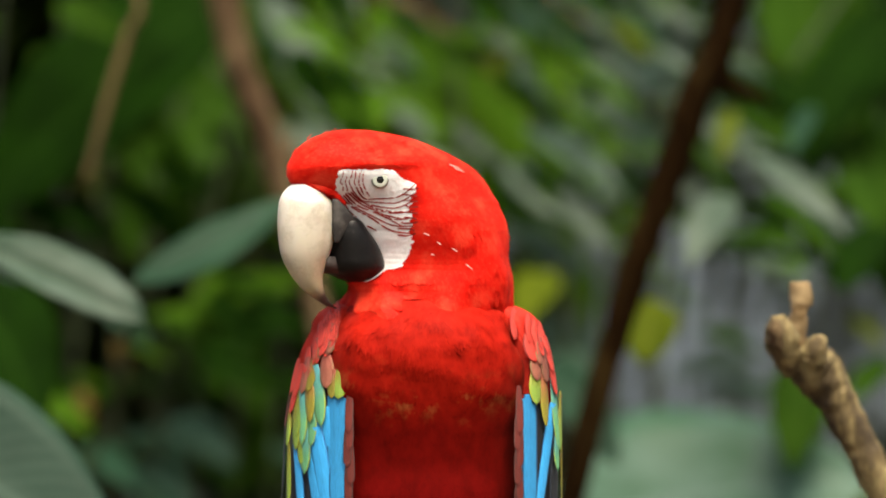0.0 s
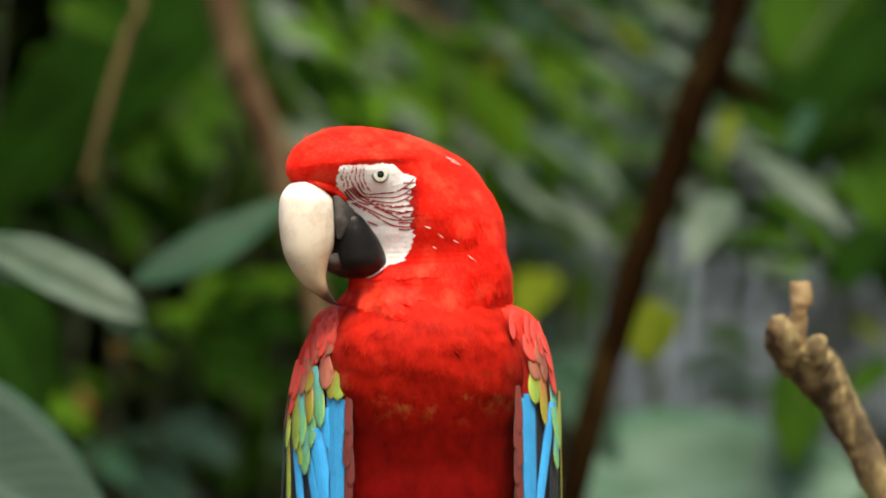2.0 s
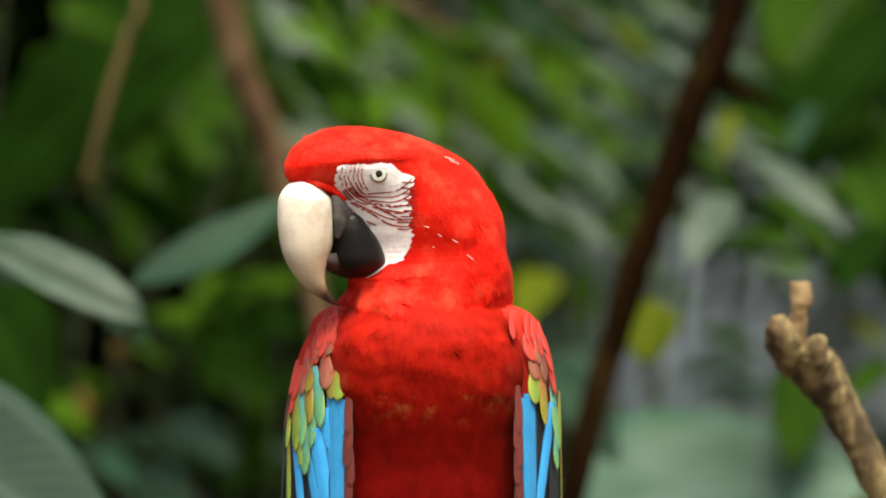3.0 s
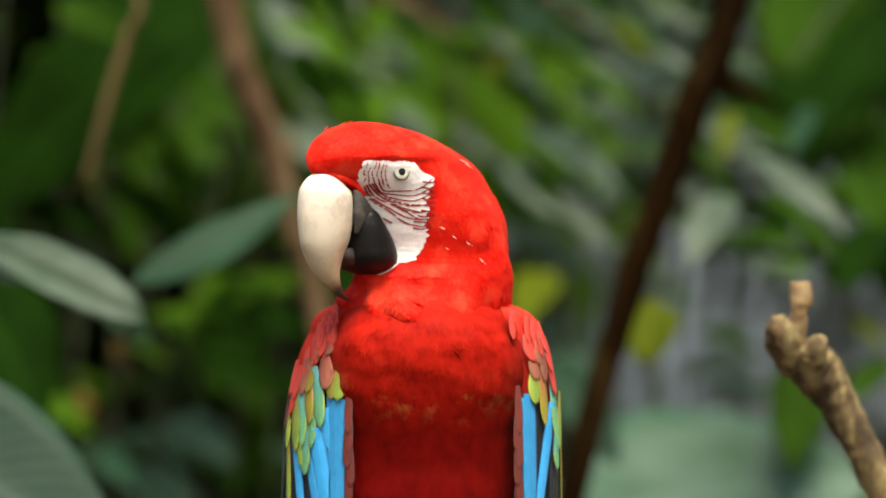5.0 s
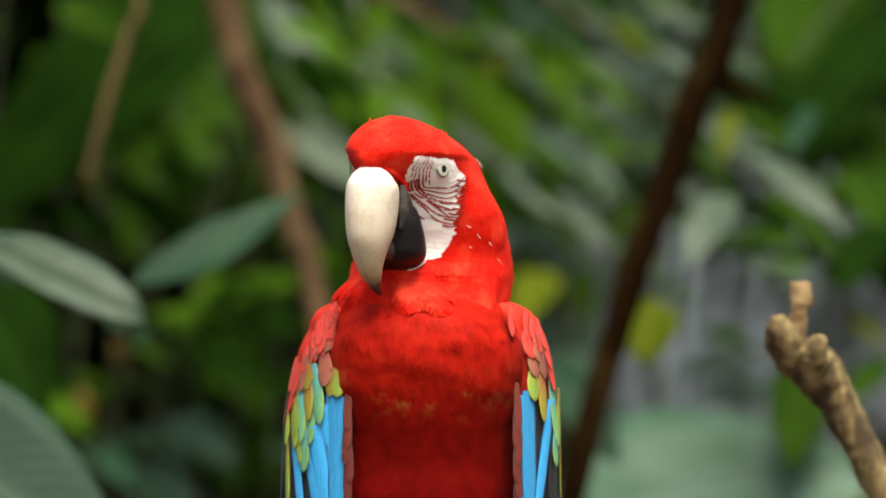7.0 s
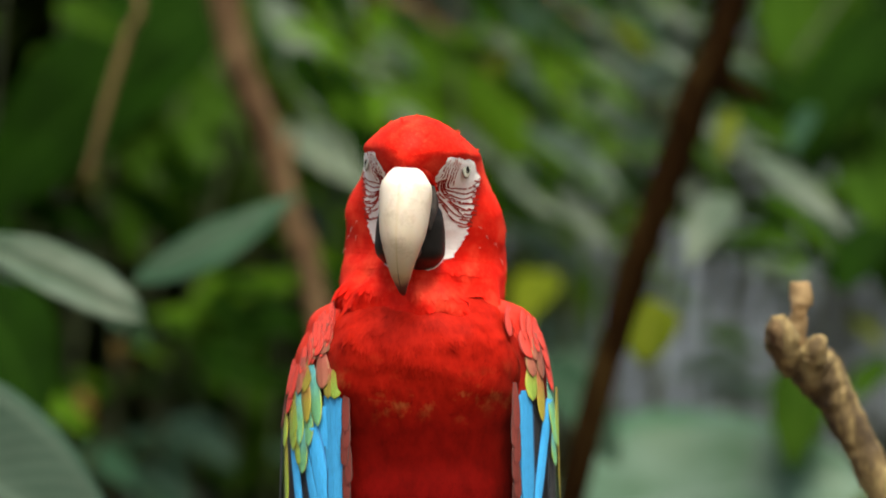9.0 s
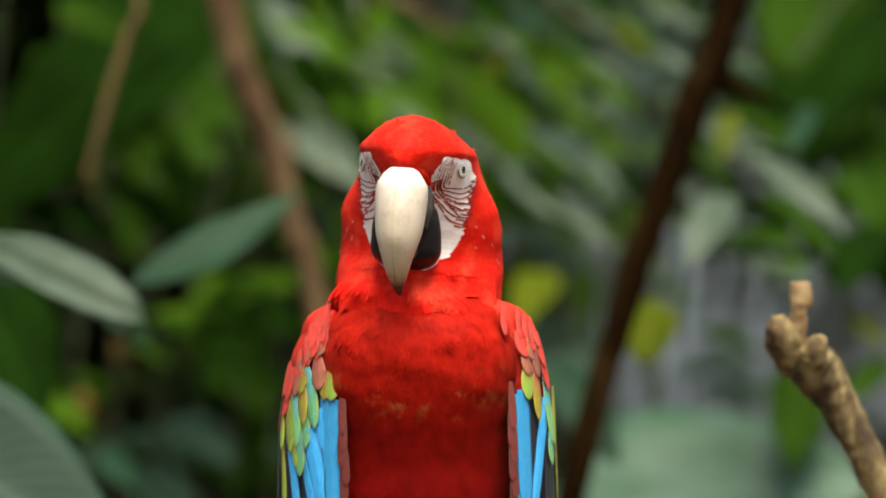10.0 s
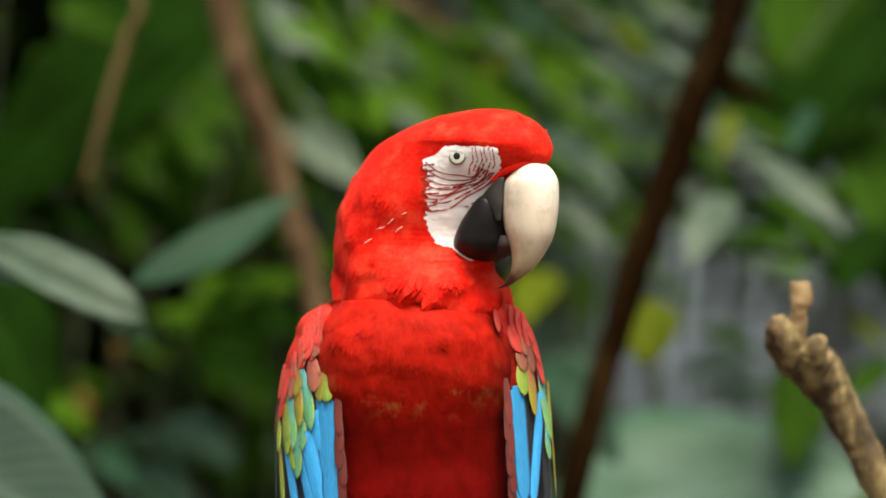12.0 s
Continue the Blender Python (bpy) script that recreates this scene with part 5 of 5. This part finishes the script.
body = build_body()


def vane_mesh(name, material, blunt=0.55, camber=0.10, root=0.5):
    """A feather one unit long and wide, from its base along -z, its face to -y: cambered, with a raised shaft."""
    n, m = 10, 6
    verts, uv = [], []
    for layer in (0, 1):
        for i in range(n + 1):
            s = i / n
            w = min(1.0, root + s * 1.2) * (1 - max(0, (s - blunt) / (1 - blunt)) ** 1.9) ** 0.62 if s < 1 else 0.02
            for j in range(m + 1):
                t = 2 * j / m - 1
                verts.append((t * w * 0.5, camber * t * t * w * 0.5 - (0.02 if j == m // 2 else 0) + 0.012 * layer, -s))
                uv.append((0.5 + t / 2, s))
    q, k = m + 1, (n + 1) * (m + 1)
    faces = []
    for i in range(n):
        for j in range(m):
            a = i * q + j
            faces.append((a, a + 1, a + q + 1, a + q))
            faces.append((k + a, k + a + q, k + a + q + 1, k + a + 1))
    for i in range(n):
        faces.append((i * q, (i + 1) * q, k + (i + 1) * q, k + i * q))
        faces.append((i * q + m, k + i * q + m, k + (i + 1) * q + m, (i + 1) * q + m))
    for j in range(m):
        a = n * q + j
        faces.append((a, a + 1, k + a + 1, k + a))
    return mesh_of(name, verts, faces, material, True, uv)


VANES = {"blue": vane_mesh("blue_feather", M_BLUE, 0.8, 0.10, 0.75), "green": vane_mesh("green_feather", M_GREEN, 0.56, 0.13, 0.45), "teal": vane_mesh("teal_feather", M_TEAL, 0.56, 0.13, 0.45),
         "olive": vane_mesh("olive_feather", M_OLIVE, 0.56, 0.13, 0.45), "scap": vane_mesh("red_feather", M_SCAP, 0.6, 0.10, 0.6), "pink": vane_mesh("dusky_feather", M_PINK, 0.62, 0.14, 0.45),
         "rust": vane_mesh("rust_feather", M_RUST, 0.8, 0.04), "slate": vane_mesh("slate_feather", M_SLATE)}

# wing shell: height, half width of the bird there, half depth
SHELL = catmull([(25, 146, 60), (12, 182, 110), (-5, 203, 138), (-35, 219, 158), (-70, 231, 168), (-100, 238, 174), (-140, 245, 178), (-180, 250, 180), (-230, 254, 180), (-290, 256, 180), (-340, 254, 176), (-450, 240, 165), (-560, 208, 145), (-680, 150, 110)], 40)


def span_at(h, side):
    """Half width at a height; the left wing's is skewed to fit its outline in the camera's view."""
    w = np.interp(-h, -SHELL[:, 0], SHELL[:, 1])
    return w + (np.interp(-h, [-25, 30, 70, 130, 220, 320], [0, -13, -8, -7, -1, 4]) if side < 0 else 0.0)


def shell(x, h, out=0.0):
    """The point of the folded wing's outer face, x to the side, h high, and its normal."""
    w = span_at(h, x)
    d = np.interp(-h, -SHELL[:, 0], SHELL[:, 2])
    r = max(-0.999, min(0.999, x / w))
    y = -d * math.sqrt(1 - r * r)
    nrm = Vector((x / w / w, y / d / d, 0)).normalized()
    return Vector((x, y, h + NECK)) * U + nrm * out * U, nrm


def wing_feather(wing, kind, x, h, length, width, lean, out, turn=0.0):
    """A feather from (x, h) on the shell, leaning by degrees, its colour after kind."""
    x1, h1 = x + length * math.sin(radians(lean)), h - length * math.cos(radians(lean))
    a, na = shell(x, h, out)
    b, nb = shell(x1, h1, out + 1.5)
    z = (a - b).normalized()
    nrm = (na + nb).normalized()
    y = -(nrm - z * nrm.dot(z)).normalized()
    xx = y.cross(z)
    m = Matrix((xx, y, z)).transposed().to_4x4()
    ln = (a - b).length
    m = Matrix.Translation(a) @ m @ pose(0, 0, 0, 0, 0, turn) @ Matrix.Diagonal((width * U, width * U, ln, 1))
    part(VANES[kind].name, VANES[kind], wing, "", m)


def build_wing(side):
    rng = np.random.RandomState(30 + side)
    # inner pad of the folded wing, near-black as painted shade in the slits between feathers
    rings = []
    for h in np.linspace(-20, -640, 34):
        w = span_at(h, side)
        d = np.interp(-h, -SHELL[:, 0], SHELL[:, 2])
        outer = [(side * (w - 17) * math.sin(t), -(d - 17) * math.cos(t)) for t in np.linspace(radians(58 if side > 0 else 47), radians(165), 16)]
        inner = [(side * (w - 44) * math.sin(t), -(d - 44) * math.cos(t)) for t in np.linspace(radians(165), radians(58 if side > 0 else 47), 16)]
        rings.append([np.array([x, y, h + NECK]) * U for x, y in outer + inner])
    v, f = skin_rings(rings)
    wing = part("wing", mesh_of("wing", v, f, M_SLATE), macaw, "folded wing with rose, green and sky-blue feathers")
    rings = []
    for h in np.linspace(25, -150, 24):
        w = span_at(h, side)
        d = np.interp(-h, -SHELL[:, 0], SHELL[:, 2])
        q = 3 + 10 * max(0, (-h - 60) / 90)
        outer = [(side * (w - q) * math.sin(t), -(d - q) * math.cos(t)) for t in np.linspace(radians(53), radians(165), 18)]
        inner = [(side * (w - 40) * math.sin(t), -(d - 40) * math.cos(t)) for t in np.linspace(radians(165), radians(53), 18)]
        rings.append([np.array([x, y, h + NECK]) * U for x, y in outer + inner])
    v, f = skin_rings(rings)
    pad = part("shoulder", mesh_of("shoulder", v, f, M_ROSE), wing, "rose-red feathered shoulder")
    p, n = scatter(v, f, 9000, rng)
    p, n = p[np.abs(n[:, 2]) < 0.75], n[np.abs(n[:, 2]) < 0.75]
    mid = np.stack([np.full(len(p), side * 120 * U), np.zeros(len(p)), p[:, 2]], 1)
    n[((p - mid) * n).sum(1) < 0] *= -1
    way = np.stack([np.full(len(p), side * 0.25), np.zeros(len(p)), -np.ones(len(p))], 1)
    sv, sf, sn = strands(p, n, way, 13 * U, 3 * U, 0.5 * U, rng)
    tagged(part("shoulder_down", soften(mesh_of("shoulder_down", sv, sf, M_ROSE), sn), wing), kind="stuff")
    return wing, rng


WING_L, rng_l = build_wing(-1)
WING_R, rng_r = build_wing(1)
# colour, x, height, length, width, lean, how far out it lies
for row in [("blue", -133, -126, 206, 26, -1.6, 1.0), ("blue", -143, -133, 203, 31, -1.9, 2.0), ("blue", -155, -137, 209, 34, 2.2, 2.6), ("blue", -168, -157, 206, 36, 7.1, 1.8),
            ("blue", -187, -194, 175, 36, 10.0, 2.6), ("blue", -221, -214, 143, 22, 5.1, 2.0), ("slate", -196, -214, 138, 26, 3.3, -3.0), ("slate", -210, -214, 138, 22, 4.5, -3.0),
            ("green", -234, -206, 144, 15, 0.8, 2.4), ("slate", -244, -189, 147, 13, -1.5, -1.0), ("blue", -178, -170, 199, 36, 8.5, 1.2),
            ("blue", -199, -224, 144, 26, 9.0, 0.4)]:
    wing_feather(WING_L, *row)
for row in [("teal", -186, -86, 107, 31, 6.7, 5.0), ("olive", -197, -91, 96, 26, 2.5, 5.4), ("teal", -209, -121, 105, 28, 1.1, 4.6), ("green", -222, -147, 89, 26, 2.7, 4.2),
            ("green", -231, -163, 67, 19, -2.7, 4.0), ("teal", -204, -196, 80, 26, 0.8, 3.4), ("green", -212, -202, 58, 19, 2.0, 3.0), ("green", -141, -88, 56, 32, -3.2, 5.4),
            ("olive", -155, -91, 52, 23, -1.1, 5.0), ("pink", -167, -59, 67, 34, 2.5, 6.2), ("pink", -155, -13, 55, 35, -8.3, 6.4), ("scap", -171, -25, 45, 32, -3.7, 6.6),
            ("olive", -183, -59, 76, 26, -11.0, 5.8), ("pink", -198, -72, 66, 25, -8.6, 5.6), ("scap", -209, -84, 64, 23, -12.3, 5.4), ("scap", -217, -114, 60, 21, -11.3, 5.0),
            ("rust", -233, -135, 64, 12, -7.0, 2.0), ("scap", -216, -76, 64, 25, -11.5, 4.6), ("teal", -195, -135, 93, 27, 1.9, 3.2), ("green", -215, -126, 84, 26, -1.4, 3.6)]:
    wing_feather(WING_L, *row)
for row in [("blue", 185, -133, 208, 34, 0.5, 2.0), ("blue", 227, -150, 198, 26, -7.7, 1.6), ("slate", 209, -150, 192, 26, -0.6, -3.0), ("slate", 233, -214, 128, 18, -2.6, -2.0),
            ("olive", 242, -135, 201, 9, 0.3, 1.0), ("blue", 175, -140, 201, 17, 0.6, 0.8), ("teal", 221, -86, 148, 24, 5.6, 3.8), ("green", 238, -130, 106, 18, 0.0, 3.6),
            ("teal", 231, -209, 59, 18, 3.0, 2.6), ("olive", 207, -91, 99, 23, 2.4, 4.4), ("green", 193, -84, 68, 32, 0.9, 4.0), ("pink", 194, -49, 61, 34, 0.0, 5.0),
            ("pink", 207, -53, 61, 25, 3.7, 5.2), ("pink", 201, -35, 48, 29, -2.3, 5.6), ("scap", 216, -57, 82, 25, 9.0, 5.0), ("scap", 209, -33, 66, 28, 12.0, 5.2),
            ("scap", 180, -29, 50, 39, 12.4, 5.6), ("slate", 199, -135, 201, 22, -0.6, -3.0), ("scap", 199, -8, 57, 29, 14.0, 5.2)]:
    wing_feather(WING_R, *row)
for wing, side, rng, edge in ((WING_L, -1, rng_l, 126), (WING_R, 1, rng_r, 166)):
    # rust-red coverts along the front edge
    for k in range(9):
        wing_feather(wing, "rust", side * (edge + rng.uniform(-2, 2)), -118 - 30 * k, 84, 16, rng.uniform(-2, 2), 4 - 0.1 * k)
    # dusky feathers below the shoulder, then rose scales row over row
    for r in range(8):
        h = -66 + 12 * r
        w = span_at(h, side)
        lo = (edge + 38 - 2 * r) if side < 0 else 209 - 2 * r
        cnt = 6 - r // 4
        for k in range(cnt):
            x = lo + (w - 16 - lo) * (k + 0.5 * (r % 2) + 0.1 + rng.uniform(-0.12, 0.12)) / cnt
            inner = (x - lo) / (w - lo)
            if x > w - 11 or (h < -46 and inner < 0.62) or (h < -26 and inner < 0.3):
                continue
            kind = "pink" if (h < -30 and inner < 0.6 and rng.rand() < 0.8) else "scap"
            wing_feather(wing, kind, side * x, h + rng.uniform(-5, 5), rng.uniform(36, 54), rng.uniform(20, 27), side * rng.uniform(-5, 8), 4.0 + 0.3 * r + rng.uniform(-0.8, 0.8), rng.uniform(-6, 6))


def build_tail_and_legs():
    tail = part("tail", mesh_of("tail", *tube([(0, 0.022, 0.30 * 0.6), (0, 0.05, 0.0), (0, 0.075, -0.34)], [0.026, 0.02, 0.007], 14, 0.03, 3, 24), M_RUST), macaw, "long red tail")
    for k in range(7):
        x = (k - 3) * 0.008
        m = Matrix.Translation((x, 0.018 + 0.001 * abs(k - 3), 0.05)) @ pose(0, 0, 0, 8, (k - 3) * -0.8, 0) @ Matrix.Diagonal((0.02, 0.02, 0.46 - 0.03 * abs(k - 3), 1))
        part("tail_feather", VANES["scap" if 1 < k < 5 else "blue"], tail, "", m)
    for s in (-1, 1):
        v, f = tube([(s * 0.024, 0.0, 0.085), (s * 0.026, -0.004, 0.04), (s * 0.027, -0.002, 0.010)], [0.017, 0.011, 0.008], 12, 0.05, 5, 14)
        leg = part("leg", mesh_of("leg", v, f, M_FOOT), macaw, "short grey scaly leg")
        for dx, dy in ((-0.010, -0.030), (0.010, -0.030), (-0.008, 0.028), (0.010, 0.026)):
            v, f = tube([(s * 0.027, -0.002, 0.012), (s * 0.027 + dx * 0.6, dy * 0.55, 0.006), (s * 0.027 + dx, dy, -0.012)], [0.006, 0.006, 0.002], 10, 0.06, 6, 10)
            part("toe", mesh_of("toe", v, f, M_FOOT), leg)


build_tail_and_legs()

HEAD_ROWS = [(0, -58.3, 1.4, 0.8, 1.7, 763), (0.5, -55.8, -0, -0.3, 1.6, 765), (1, -54.9, 0.7, -1.4, 2.5, 769.2), (1.5, -53.9, 1.9, -1.9, 4.6, 772.4), (2, -54.4, 2.1, -1.5, 4.4, 772.5), (2.5, -54.7, 2.2, -1.4, 4.7, 773), (3, -55.3, 2.2, -1.7, 4.7, 773.2), (4.8, -47.4, -0.9, 0.1, 1.9, 771.3), (5, -45.8, -1.1, 0.2, 2.1, 771.1), (5.5, -43.9, -1.3, 0.3, 5.1, 770), (6, -36.1, -1.9, 1.3, 2.2, 770.4), (6.5, -27.4, -2.2, 2.2, 1, 769.3), (7, -23.3, -2.5, 2.3, 0.3, 771.2), (9, -8.4, -1.7, 4.8, -1.6, 776), (9.5, -7.8, -1.3, 4.5, -2.8, 776.2), (10, -8.4, -2, 5.4, 0.4, 776.6), (10.5, -9, -2.1, 4.9, 3.1, 776.1), (10.7, -6.5, -1.7, 3.9, 4.6, 777.2), (10.8, -4.7, -1.6, 4, 6.3, 778.2), (10.9, -0, -1.8, 5, 6.5, 779.2), (11, 6.2, -2, 4.4, 9.6, 780.3), (11.1, 5.5, -1.1, 5.6, 12.7, 782), (11.2, 7.3, -0.5, 5.4, 15.2, 783.4), (11.3, 15.6, -0.5, 3.5, 17.8, 786.2), (11.4, 34.6, 1.4, 3.4, 17.3, 786.8), (11.5, 41, 3.2, 4.3, 18.6, 788.8), (11.6, 44.3, 3.7, 4.7, 19, 793.3), (11.8, 48.4, 3.8, 4.6, 19.8, 795.8), (12, 51.2, 3.7, 4.2, 21, 795.3)]
BODY_ROWS = [(0, -4, 1, 0.5), (0.4, 0, 0, 0), (5, 0, 0, 0), (5.5, 1, 1, 0), (6, 1, 3, 0), (6.5, -2, 5.5, 0), (7, -1.5, 5, 0), (9, 1.6, 4, -0.6), (9.5, 1.2, 4, -0.7), (10, 3.9, 3, -1.4), (10.5, 4.5, 4, -1.5), (11, 2.1, 3.5, -1.6), (11.2, 5, 3.5, -2), (11.5, 11.2, 3, -3.2), (11.7, 13.1, 4.5, -3.1), (12, 13.5, 5.5, -3)]


def build_flake():
    """A loose scrap of down that drops from the neck, drifts past the breast and comes to lie on the ground."""
    v, f = tube([(-0.0022, 0, 0.0003), (0, 0, 0), (0.0022, 0, 0.0004)], [0.0002, 0.00034, 0.00015], 6, 0.1, 3, 8)
    ob = new("down_flake", mesh_of("down_flake", v, f, M_QUILL))
    return tagged(ob, "tiny pale flake of down drifting to the ground", "feather")


flake = build_flake()
FLAKE_ROWS = [(0, -0.004, -0.040, 1.414, 20), (0.66, -0.004, -0.040, 1.414, 20), (0.74, 0.002, -0.074, 1.400, 20), (0.8, 0.007, -0.076, 1.392, 22), (0.9, 0.017, -0.078, 1.380, 80), (1.0, 0.025, -0.080, 1.368, 52), (1.1, 0.032, -0.082, 1.355, 40), (1.5, 0.06, -0.12, 0.95, 60), (2.3, 0.10, -0.20, 0.002, 0), (12, 0.10, -0.20, 0.002, 0)]


def motions():
    walk(macaw, [(t, HOME @ pose(dx * U, 0, dz * U, 0, roll, 0)) for t, dx, dz, roll in BODY_ROWS])
    walk(head, [(t, pose(dx * U, 0, dz * U, pitch, roll, yaw)) for t, yaw, pitch, roll, dx, dz in HEAD_ROWS])
    walk(flake, [(t, pose(x, y, z, 0, turn, 0)) for t, x, y, z, turn in FLAKE_ROWS])
    # both blinks: the lids come down over the eyes and go back under the brow
    for lid, m in LIDS:
        up, down = m @ pose(0, 14 * U, -13 * U), m
        walk(lid, [(0, up), (0.3, up), (0.4, down), (0.5, up), (10.65, up), (10.8, down), (10.95, up), (12, up)])


motions()
